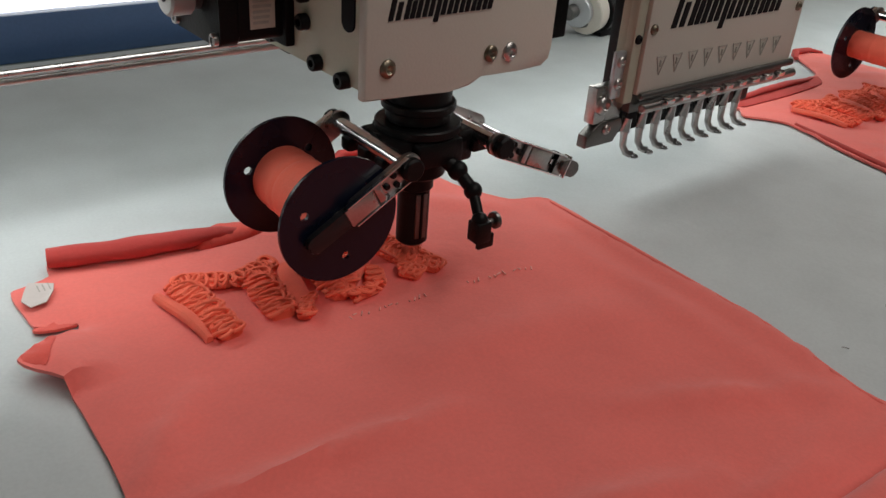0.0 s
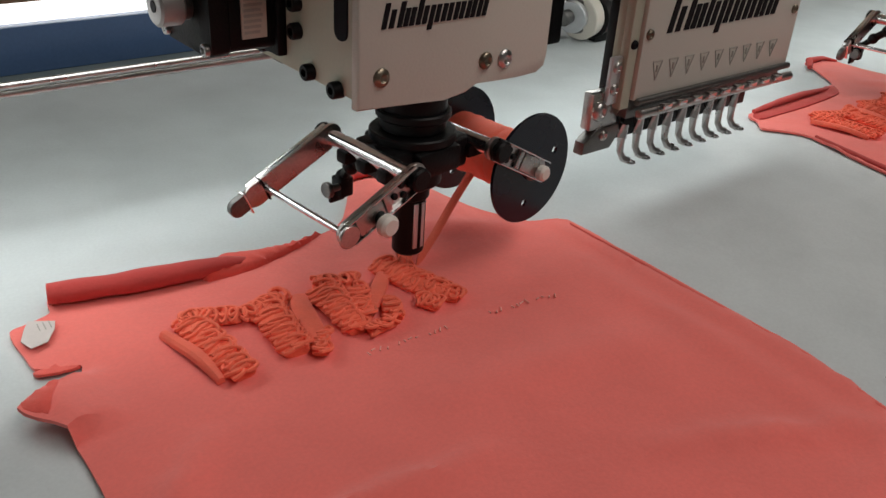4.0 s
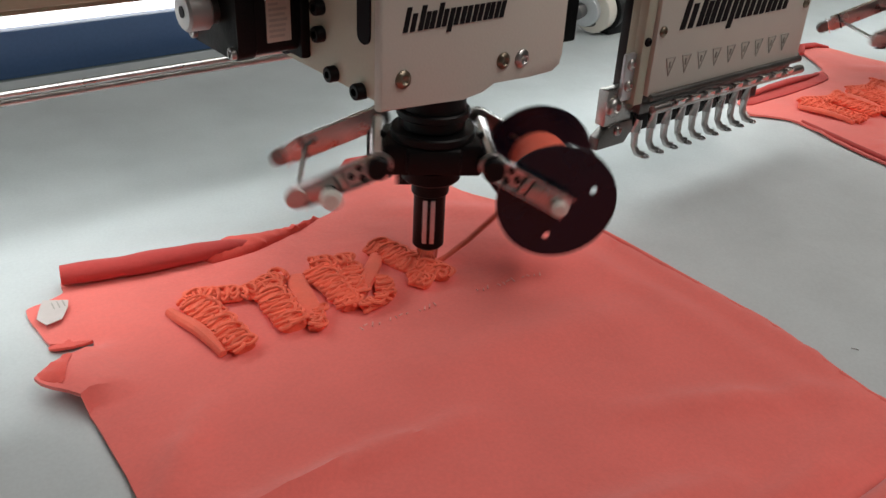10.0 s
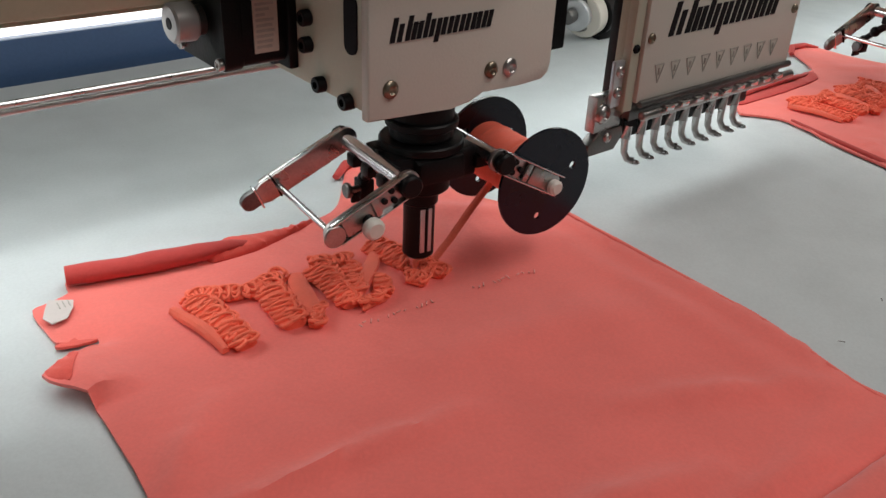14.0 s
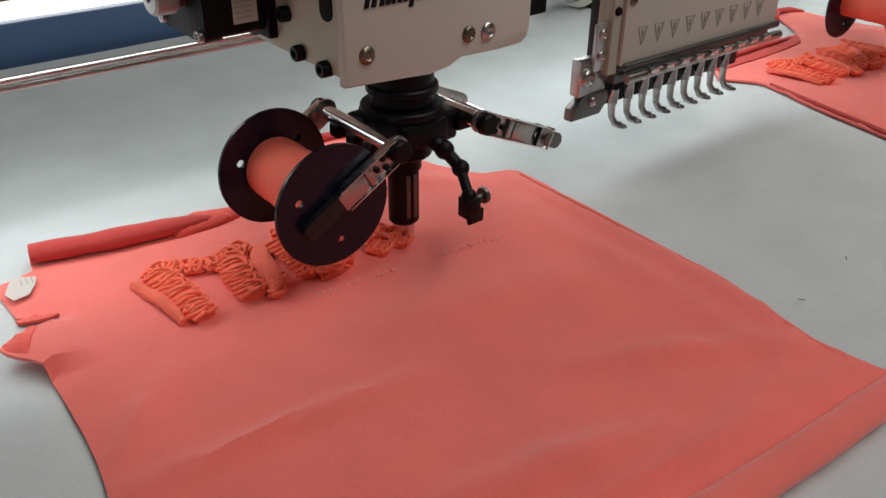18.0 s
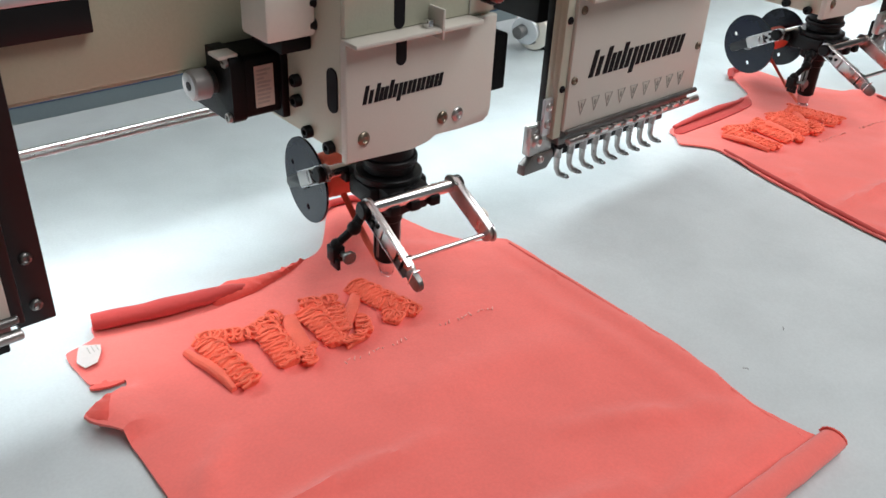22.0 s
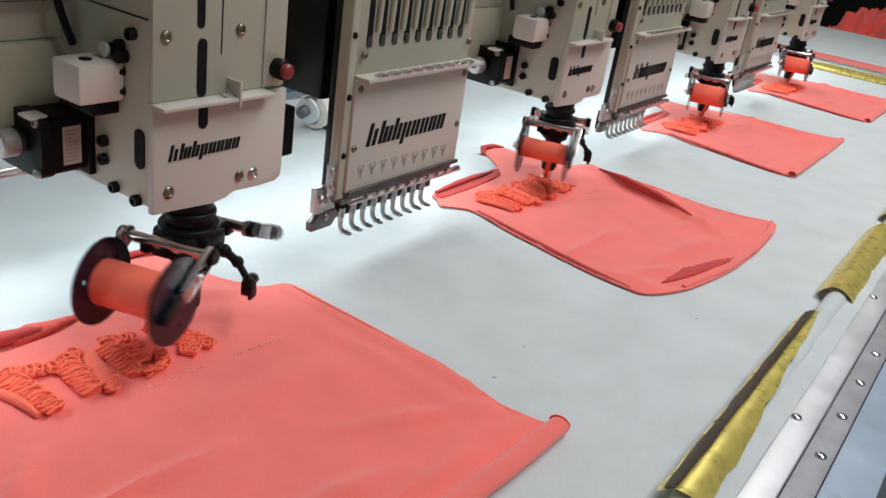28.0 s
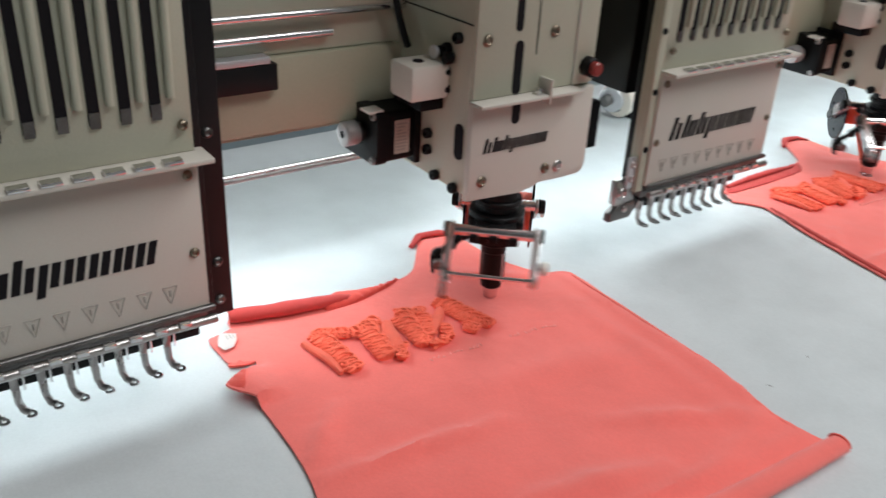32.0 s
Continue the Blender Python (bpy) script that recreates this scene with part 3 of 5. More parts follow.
            if sign < 0 and e > 0:
                for d in (0.0345, 0.0432):
                    bm = bmesh.new()
                    box(bm, d, d + 0.0007, -0.0022, 0.0022, -0.0050, 0.0050, 0.0002)
                    bm.transform(m)
                    part("band", bm, M_BLACK if d < 0.04 else M_CHROME, arm)
            if sign > 0 and e < 0:
                # white nylon knob on the spool's axle
                bm = bmesh.new()
                rod(bm, (0.0495, -0.0268, 0.0450), (0.0495, -0.0310, 0.0450), 0.0034, 14, chamfer=0.0010)
                part("nylon_knob", bm, M_NYLON, arm, "white nylon knob")
            if sign < 0 and e < 0:
                # white nylon knob on a stud, beside the thin rod
                bm = bmesh.new()
                rod(bm, (sign * 0.0535, -0.0262, 0.0476), (sign * 0.0535, -0.0278, 0.0476), 0.0046, 16, chamfer=0.0005)
                part("washer", bm, M_STEEL, arm)
                bm = bmesh.new()
                rod(bm, (sign * 0.0400, -0.0255, 0.0520), (sign * 0.0400, -0.0295, 0.0500), 0.0024, 12)
                part("knob_stud", bm, M_BLACK, arm)
                bm = bmesh.new()
                rod(bm, (sign * 0.0400, -0.0290, 0.0495), (sign * 0.0400, -0.0340, 0.0495), 0.0042, 14, chamfer=0.0012)
                part("nylon_knob", bm, M_NYLON, arm, "white nylon knob")
        for xx in (-0.012, 0.0, 0.012):
            bm = bmesh.new()
            box(bm, sign * r0 - 0.0045, sign * r0 + 0.0045, xx - 0.003, xx + 0.003, z0 - 0.0065, z0 - 0.001, 0.001)
            part("clamp", bm, M_BLACK, y)
        # stay to the hub
        bm = bmesh.new()
        rod(bm, (sign * 0.014, 0, 0.0585), (sign * r0, 0, z0), 0.0045, 12)
        part("yoke_stay", bm, M_BLACK, y)
        return y
    yoke(1, "spool_yoke")
    ye = yoke(-1, "empty_yoke")
    bm = bmesh.new()
    rod(bm, (-0.0535, -0.026, 0.0476), (-0.0535, 0.026, 0.0476), 0.0013, 10)
    part("thin_rod", bm, M_CHROME, ye)

    # spool: two black discs with holes, coral tape between
    sp = empty("spool", 0.0495, 0, 0.0447)
    sp.parent = t
    for e in (-1, 1):
        bm = bmesh.new()
        ro = 0.0245
        y0, y1 = e * 0.0214, e * 0.0228
        holes = [(0.0155 * math.cos(radians(a)), 0.0155 * math.sin(radians(a))) for a in (20, 140, 260)]
        disc_mesh(bm, ro, y0, y1, holes, 0.0017)
        part("disc", bm, M_DISC, sp, "glossy black spool disc with round holes")
        bm = bmesh.new()
        rod(bm, (0, e * 0.0228, 0), (0, e * 0.0246, 0), 0.0048, 18, chamfer=0.0006)
        part("disc_boss", bm, M_DARKSTEEL, sp)
    bm = bmesh.new()
    n = 40
    rings = []
    for k in range(29):
        y = -0.0212 + 0.0424 * k / 28
        rr = 0.0128 + 0.0006 * noise.noise((y * 400, 3, 1)) + (0.0003 if k % 2 else 0)
        rings.append([bm.verts.new((rr * math.cos(a * 2 * math.pi / n), y, rr * math.sin(a * 2 * math.pi / n))) for a in range(n)])
    for p, q in zip(rings, rings[1:]):
        for k in range(n):
            bm.faces.new((p[k], p[(k + 1) % n], q[(k + 1) % n], q[k]))
    part("tape_winding", bm, M_TAPE, sp, "coral tape wound on the spool")
    # the tape that runs from the spool to the needle
    bm = bmesh.new()
    sweep(bm, [(0.042, 0.004, 0.037), (0.030, 0.003, 0.026), (0.018, 0.0015, 0.014), (0.008, 0.0, 0.006), (0.003, 0.0, 0.003)], 0.0022, 6, 0.4)
    part("running_tape", bm, M_TAPE, t, "coral tape running down to the needle")

    # guide arm: jointed black links with a clamp at the end
    ga = empty("guide_arm", 0, 0, 0)
    ga.parent = t
    pts = [(-0.003, 0.012, 0.056), (-0.0070, 0.0190, 0.0510), (-0.0098, 0.0262, 0.0445), (-0.0070, 0.0350, 0.0360)]
    for k, (a, b_) in enumerate(zip(pts, pts[1:])):
        bm = bmesh.new()
        rod(bm, a, b_, 0.0032 - 0.0005 * k, 12, chamfer=0.0006)
        part("link", bm, M_BLACK, ga)
        bm = bmesh.new()
        bmesh.ops.create_uvsphere(bm, u_segments=12, v_segments=8, radius=0.0042 - 0.0004 * k, matrix=Matrix.Translation(b_))
        part("joint", bm, M_BLACK, ga)
    e = Vector(pts[-1])
    bm = bmesh.new()
    box(bm, e.x - 0.0035, e.x + 0.0035, e.y - 0.003, e.y + 0.004, e.z - 0.009, e.z, 0.0008)
    box(bm, e.x - 0.006, e.x + 0.002, e.y + 0.001, e.y + 0.003, e.z - 0.012, e.z - 0.006, 0.0006)
    part("clamp_block", bm, M_BLACK, ga)
    bm = bmesh.new()
    rod(bm, e + Vector((-0.002, -0.001, -0.004)), e + Vector((-0.0095, -0.0018, -0.0033)), 0.0016, 10)
    rod(bm, e + Vector((-0.0085, -0.0018, -0.0033)), e + Vector((-0.0110, -0.0018, -0.0033)), 0.0036, 14, chamfer=0.0005)
    part("thumb_screw", bm, M_DARKSTEEL, ga)
    return t


def disc_mesh(bm, ro, y0, y1, holes, hr):
    """A round disc in the x-z plane with round holes through it."""
    from mathutils.geometry import delaunay_2d_cdt
    pts, edges = [], []

    def loop(cx, cz, r, n):
        i0 = len(pts)
        for k in range(n):
            pts.append(Vector((cx + r * math.cos(2 * math.pi * k / n), cz + r * math.sin(2 * math.pi * k / n))))
            edges.append((i0 + k, i0 + (k + 1) % n))
    loop(0, 0, ro, 48)
    for h in holes:
        loop(*h, hr, 12)
    v, _, f, *_ = delaunay_2d_cdt(pts, edges, [], 0, 1e-6)
    keep = []
    for q in f:
        c = sum((v[i] for i in q), Vector((0, 0))) / len(q)
        if all((c - Vector(h)).length > hr * 0.97 for h in holes):
            keep.append(q)
    lo = [bm.verts.new((p.x, y0, p.y)) for p in v]
    hi = [bm.verts.new((p.x, y1, p.y)) for p in v]
    from collections import Counter
    cnt = Counter(tuple(sorted((q[i], q[(i + 1) % len(q)]))) for q in keep for i in range(len(q)))
    for q in keep:
        bm.faces.new([lo[i] for i in q][::-1])
        bm.faces.new([hi[i] for i in q])
    for (a, b), c in cnt.items():
        if c == 1:
            bm.faces.new((lo[a], lo[b], hi[b], hi[a]))


# ---- flat head with nine needles ----
def flat_head(ux):
    t = empty("needle_head", ux + 0.2174, 0.025, 0.0525)
    t.scale = (0.957, 1.0, 1.0)
    tagged(t, "beige nine-needle embroidery head with chrome presser feet", "sewing head", "needle heads")
    ox, oy, oz = -0.22, -0.02, -0.05

    def b(*q, bevel=0.001):
        x0, x1, y0, y1, z0, z1 = q
        return box(bmesh.new(), x0 + ox, x1 + ox, y0 + oy, y1 + oy, z0 + oz, z1 + oz, bevel)
    part("body", b(0.1425, 0.2830, 0.006, 0.0115, 0.050, 0.30), M_BEIGE, t)
    part("back_plate", b(0.1432, 0.2825, 0.0116, 0.0170, 0.052, 0.30, bevel=0.0006), M_BLACKP, t, "black back plate")
    part("front_plate", b(0.1485, 0.2845, -0.001, 0.006, 0.0580, 0.1365, bevel=0.0006), M_COVER, t, "pinkish beige lower front plate")
    part("side_strip", b(0.1415, 0.1482, 0.001, 0.006, 0.054, 0.30, bevel=0.0006), M_BEIGE, t)
    part("plate_ledge", b(0.1485, 0.2895, -0.0115, 0.006, 0.1365, 0.1392, bevel=0.0008), M_COVER, t, "projecting pale ledge")
    for k in range(9):
        x = 0.160 + 0.0132 * k
        part("ledge_tab", b(x, x + 0.009, -0.0118, -0.006, 0.1390, 0.1410, bevel=0.0006), M_CHROME, t)
    # upper panel with nine tall slots
    part("upper_panel", b(0.1485, 0.2845, 0.0015, 0.006, 0.1392, 0.30, bevel=0.0006), M_BEIGE, t)
    for k in range(9):
        x = 0.1575 + 0.0135 * k
        bm = bmesh.new()
        plate(bm, [(px + ox, pz + oz) for px, pz in ((x, 0.158), (x + 0.0052, 0.158), (x + 0.0047, 0.27), (x + 0.0008, 0.27))], "y", 0.0008 + oy, 0.003 + oy, 0)
        part("slot", bm, M_INK, t, "tall dark slot")
        bm = bmesh.new()
        plate(bm, [(px + ox, pz + oz) for px, pz in ((x + 0.0003, 0.1565), (x + 0.0049, 0.1565), (x + 0.0049, 0.1635), (x + 0.0003, 0.1635))], "y", 0.0002 + oy, 0.0008 + oy, 0)
        part("slot_foot", bm, M_DARKSTEEL, t)
        bm = bmesh.new()
        rod(bm, (x + 0.0095 + ox, 0.0002 + oy, 0.166 + oz), (x + 0.0108 + ox, -0.002 + oy, 0.27 + oz), 0.0020, 10)
        part("thread_bar", bm, M_BEIGE, t)
    # numbered triangle marks
    for k in range(9):
        x, z = 0.1625 + 0.0128 * k, 0.0665 - 0.0002 * k
        bm = bmesh.new()
        a = [(x - 0.0036, z + 0.009), (x + 0.0036, z + 0.009), (x, z)]
        for p, q in zip(a, a[1:] + a[:1]):
            rod(bm, (p[0] + ox, -0.0012 + oy, p[1] + oz), (q[0] + ox, -0.0012 + oy, q[1] + oz), 0.00032, 6)
        rod(bm, (x + ox, -0.0012 + oy, z + 0.004 + oz), (x + ox, -0.0012 + oy, z + 0.0072 + oz), 0.0006, 6)
        part("needle_mark", bm, M_FADED, t, "small grey triangle mark")
    wordmark(t, 0.1645 + ox, 0.2600 + ox, 0.0885 + oz, 0.0160, -0.001 + oy)
    for x, z in ((0.1525, 0.0893), (0.2790, 0.0890), (0.1535, 0.1300), (0.2790, 0.1290), (0.1535, 0.152), (0.2790, 0.153)):
        screw(t, (x + ox, -0.001 + oy, z + oz), (0, -1, 0), 0.0026, M_BRASS)
    for z in (0.085, 0.125, 0.165):
        screw(t, (0.1445 + ox, 0.001 + oy, z + oz), (0, -1, 0), 0.0022, M_INK)
    # clamp at the lower corner
    cl = part("clamp_plate", box(bmesh.new(), 0.1345 + ox, 0.1420 + ox, 0.0036 + oy, 0.0062 + oy, 0.0565 + oz, 0.0795 + oz, 0.0008), M_ALU, t)
    for z in (0.0745, 0.0640):
        screw(cl, (0.1382 + ox, 0.0036 + oy, z + oz), (0, -1, 0), 0.0029, M_STEEL)
    part("corner_block", b(0.1275, 0.1475, 0.0060, 0.0125, 0.044, 0.0625), M_STEEL, t)
    screw(t, (0.1315 + ox, 0.0056 + oy, 0.0539 + oz), (0, -1, 0), 0.0048, M_STEEL, h=0.003)
    bm = bmesh.new()
    plate(bm, [(x + ox, z + oz) for x, z in ((0.1235, 0.0330), (0.1440, 0.0330), (0.1500, 0.0400), (0.1480, 0.0450), (0.1330, 0.0450), (0.1240, 0.0390))], "y", 0.0050 + oy, 0.0115 + oy, 0.001)
    part("wedge", bm, M_DARKSTEEL, t)
    screw(t, (0.1370 + ox, 0.0050 + oy, 0.0410 + oz), (0, -1, 0), 0.0026, M_STEEL)
    bm = bmesh.new()
    rod(bm, (0.1543 + ox, 0.0040 + oy, 0.0470 + oz), (0.1543 + ox, 0.0065 + oy, 0.0470 + oz), 0.0036, 14)
    part("round_hole", bm, M_INK, t)
    # bars that hold the feet
    part("foot_rail", b(0.1480, 0.2840, 0.0015, 0.016, 0.0480, 0.0580), M_DARKSTEEL, t)
    for y, z, r in ((-0.0040, 0.0520, 0.0024), (-0.0015, 0.0573, 0.0018)):
        bm = bmesh.new()
        rod(bm, (0.1500 + ox, y + oy, z + oz), (0.2868 + ox, y + oy, z + oz), r, 14, chamfer=0.0006)
        part("foot_bar", bm, M_STEEL if r > 0.002 else M_DARKSTEEL, t)
    part("foot_back", b(0.1500, 0.2850, 0.0190, 0.0240, 0.0290, 0.0495), M_BLACK, t)
    for k in range(9):
        x = 0.1665 + 0.01254 * k
        bm = bmesh.new()
        pts = [(x - 0.0025, 0.0110, 0.0500), (x - 0.0025, 0.0138, 0.0420), (x - 0.0022, 0.0142, 0.0320), (x - 0.0018, 0.0138, 0.0240), (x - 0.0006, 0.0122, 0.0205), (x + 0.0018, 0.0098, 0.0196)]
        sweep(bm, [(a + ox, y + oy, z + oz) for a, y, z in pts], [0.0030, 0.0027, 0.0021, 0.0018, 0.0019, 0.0021], 8)
        foot = part("presser_foot", bm, M_STEEL, t)
        bm = bmesh.new()
        c = Vector((x + 0.0022 + ox, 0.0090 + oy, 0.0190 + oz))
        sweep(bm, [c + Vector((0.0020 * math.cos(k * math.pi / 6), 0.0020 * math.sin(k * math.pi / 6), 0)) for k in range(13)], 0.0008, 6)
        part("foot_ring", bm, M_CHROME, foot, "bright ring at the foot's tip")
        bm = bmesh.new()
        rod(bm, (x + 0.002 + ox, 0.0145 + oy, 0.030 + oz), (x + 0.002 + ox, 0.0145 + oy, 0.049 + oz), 0.0007, 6)
        part("needle", bm, M_CHROME, t)
        bm = bmesh.new()
        box(bm, x - 0.0008 + ox, x + 0.0052 + ox, -0.0078 + oy, -0.0040 + oy, 0.0528 + oz, 0.0556 + oz, 0.0005)
        part("foot_clip", bm, M_CHROME, t)
    # black mounting plate behind
    bk = part("mounting_plate", b(0.2910, 0.3080, 0.0260, 0.0310, 0.0335, 0.30), M_BLACKP, t, "black mounting plate")
    for z in (0.1375, 0.066, 0.043):
        screw(bk, (0.3005 + ox, 0.0260 + oy, z + oz), (0, -1, 0), 0.0029, M_DARKSTEEL)
    part("mounting_block", b(0.2825, 0.2920, 0.012, 0.045, 0.045, 0.30), M_BLACKP, t)
    part("back_frame", b(0.150, 0.30, 0.030, 0.08, 0.115, 0.30), M_BLACKP, t)
    bm = b(0.300, 0.3590, 0.063, 0.0850, 0.1410, 0.1560)
    part("carriage_block", bm, M_BLACKP, t, "black carriage block on the guide rod")
    part("slide_strip", b(0.300, 0.3545, 0.0625, 0.0720, 0.1563, 0.1602, bevel=0.0006), M_ALU, t, "short silver slide strip")
    return t


cording_heads = [cording_head(0.0)]
needle_heads = [flat_head(0.0)]
devices = [cording_device(0.0)]
for k in (-1, 1, 2, 3):
    cording_heads.append(copy_thing(cording_heads[0], Matrix.Translation((k * P, 0.0318, 0.0871))))
    devices.append(copy_thing(devices[0], Matrix.Translation((k * P + AX, AY, 0.0))))
# the next head's spool is used up further
for ch in devices[2].children_recursive:
    if ch.name.startswith("tape_winding"):
        ch.scale = (0.72, 1, 0.72)
for k in (-1, 1, 2):
    needle_heads.append(copy_thing(needle_heads[0], Matrix.Translation((k * P + 0.2174, 0.025, 0.0525))))


def drive_coupling():
    t = empty("drive_coupling", 0.376, 0.246, 0.001)
    tagged(t, "round silver drive coupling on a dark bracket", "coupling")
    bm = bmesh.new()
    box(bm, 0.012, 0.030, -0.010, 0.010, 0.0, 0.034, 0.0015)
    part("bracket", bm, M_BLACK, t)
    for nm, a, e, r, m in (("bellows", 0.016, 0.007, 0.0200, M_BLACK), ("cup", 0.0065, -0.005, 0.0192, M_WHITEBOX), ("ring", -0.005, -0.0080, 0.0150, M_DARKSTEEL), ("collar", -0.0080, -0.0135, 0.0135, M_ALU), ("shaft", -0.0135, -0.0230, 0.0060, M_DARKSTEEL)):
        bm = bmesh.new()
        rod(bm, (a, 0, 0.0230), (e, -0.002, 0.0230 + (e - a) * 0.15), r, 24, chamfer=0.0008)
        part(nm, bm, m, t)


drive_coupling()


# ---- what the moving frame carries ----
def hash_noise(x, y, s=1.0):
    return noise.noise((x * s, y * s, 0.37))


SCRAPS = ((0.1655, -0.1390), (0.1201, -0.1456), (0.6776, -0.2024), (0.300, -0.205))


def sheet():
    t = empty("embroidery_frame", 0.8, -0.1, 0.0)
    tagged(t, "moving frame with a taut white cloth sheet and taped edge", "embroidery frame")
    o = Vector((0.8, -0.1, 0))
    bm = bmesh.new()
    nx, ny = 150, 60
    xa, xb, ya, yb = X0, 1.70, -0.286, 0.345
    grid = []
    for i in range(nx + 1):
        row = []
        for j in range(ny + 1):
            x, y = xa + (xb - xa) * i / nx, ya + (yb - ya) * j / ny
            z = 0.0012 + 0.0006 * hash_noise(x, y, 9) + 0.0009 * hash_noise(x, y, 3.1)
            row.append(bm.verts.new((x - o.x, y - o.y, z)))
        grid.append(row)
    for i in range(nx):
        for j in range(ny):
            bm.faces.new((grid[i][j], grid[i + 1][j], grid[i + 1][j + 1], grid[i][j + 1]))
    part("sheet", bm, M_SHEET, t, "white taut cloth sheet")
    # small scraps of thread on the sheet
    random.seed(21)
    for x, y in SCRAPS:
        bm = bmesh.new()
        an, ln = random.uniform(0, 3), random.uniform(0.0015, 0.0035)
        sweep(bm, [(x - o.x + ln * (k / 4 - 0.5) * math.cos(an + 0.2 * k), y - o.y + ln * (k / 4 - 0.5) * math.sin(an), 0.0030) for k in range(5)], 0.00022, 5)
        part("thread_scrap", bm, M_DARKSTEEL, t, "grey scrap of thread")
    # front tube under the sheet's edge, tape strips, rail with screws
    bm = bmesh.new()
    rod(bm, (X0 - o.x, -0.2760 - o.y, 0.004), (xb - o.x, -0.2735 - o.y, 0.004), 0.0080, 16)
    part("edge_tube", bm, M_SHEET, t, "cloth-covered edge tube")
    for a, b_, dark_band in ((-0.35, -0.05, 0), (0.088, 0.364, 1), (0.424, 0.64, 0), (0.69, 0.95, 1), (1.0, 1.27, 0), (1.32, 1.60, 1)):
        bm = bmesh.new()
        n = 26
        random.seed(int(a * 100) + 60)
        prof = (-0.0150, -0.0105, -0.005, 0.0, 0.005, 0.0105, 0.0150)
        rows = []
        for i in range(n + 1):
            x = a + (b_ - a) * i / n
            # the first strip is partly covered by film on its outer side
            cut = -0.0135 + 0.0145 * i / n if dark_band == 1 and a < 0.2 else -0.0150
            row = []
            for q in prof:
                if a < 0.2:
                    q *= 0.80
                q = max(q, cut + 0.0004 * len(row)) + (random.uniform(-0.0012, 0.0012) if len(row) in (0, 6) else 0)
                row.append(bm.verts.new((x - o.x + random.uniform(-0.002, 0.002), -0.2735 - o.y + q, 0.0120 * max(0, 1 - (q / 0.0155) ** 2) + 0.0028 + random.uniform(0, 0.0006))))
            rows.append(row)
        for p, q in zip(rows, rows[1:]):
            for k in range(len(prof) - 1):
                bm.faces.new((p[k], q[k], q[k + 1], p[k + 1]))
        tp = part("tape_strip", bm, M_GOLD, t, "crinkled gold adhesive tape")
        # the foil's dark reflection is laid on as a strip of its own
        if dark_band:
            bm = bmesh.new()
            rows = []
            for i in range(n + 1):
                x = a + (b_ - a) * i / n
                w = 0.004 + 0.0035 * abs(hash_noise(x, 1.0, 40))
                rows.append([bm.verts.new((x - o.x, -0.2735 - o.y + q, 0.0120 * (1 - (q / 0.0155) ** 2) + 0.0040)) for q in (0.0046 - w * 0.3, 0.0064, 0.0076 + w * 0.5)])
            for p, q in zip(rows, rows[1:]):
                for k in range(2):
                    bm.faces.new((p[k], q[k], q[k + 1], p[k + 1]))
            part("reflection_band", bm, M_FOILDARK, tp, "dark reflection band painted along the foil")
    # wrinkled white film between the edge and the rail
    bm = bmesh.new()
    rows = []
    for i in range(361):
        x = X0 + (xb - X0) * i / 360
        rows.append([bm.verts.new((x - o.x, -0.2800 - 0.0170 * k / 5 - o.y + 0.0016 * hash_noise(x, k, 30), 0.0085 - 0.0007 * k + 0.0022 * hash_noise(x + k * 0.03, k * 0.31, 45))) for k in range(6)])
    for p, q in zip(rows, rows[1:]):
        for k in range(5):
            bm.faces.new((p[k], q[k], q[k + 1], p[k + 1]))
    part("edge_film", bm, M_SHEET, t, "wrinkled white film along the edge")
    for y0, y1, z0, z1, m, nm in ((-0.3090, -0.2930, -0.002, 0.007, M_ALU, "front_rail"), (-0.3245, -0.3095, -0.002, 0.0045, M_DULL, "groove_rail"), (-0.3500, -0.3250, -0.002, 0.0065, M_BLUEBOX, "outer_rail")):
        bm = bmesh.new()
        box(bm, X0 - o.x, xb - o.x, y0 - o.y, y1 - o.y, z0, z1, 0.001)
        rail = part(nm, bm, m, t)
        if nm in ("front_rail", "groove_rail"):
            x = -0.2531 if nm == "front_rail" else -0.2892
            while x < 1.65:
                screw(rail, (x - o.x, (-0.2968 if nm == "front_rail" else -0.3177) - o.y, z1), (0, 0, 1), 0.0034, M_CHROME)
                x += 0.235 if nm == "front_rail" else 0.0534
    bm = bmesh.new()
    box(bm, xb - 0.02 - o.x, xb + 0.02 - o.x, -0.30 - o.y, 0.36 - o.y, 0.0, 0.012, 0.002)
    part("end_rail", bm, M_ALU, t)
    bm = bmesh.new()
    box(bm, xb - 0.078 - o.x, xb - 0.018 - o.x, -0.24 - o.y, 0.06 - o.y, 0.002, 0.010, 0.003)
    part("tape_strip", bm, M_GOLD, t, "yellow tape on the end rail")
    return t


frame_thing = sheet()


def smooth_loop(pts, per=5):
    """A closed smooth line through the corner points."""
    out, n = [], len(pts)
    for i in range(n):
        p0, p1, p2, p3 = (Vector(pts[(i + k) % n]) for k in (-1, 0, 1, 2))
        for s in range(per):
            u = s / per
            q = 0.5 * ((2 * p1) + (p2 - p0) * u + (2 * p0 - 5 * p1 + 4 * p2 - p3) * u * u + (3 * p1 - p0 - 3 * p2 + p3) * u ** 3)
            out.append(q.lerp(p1.lerp(p2, u), 0.35))
    return out


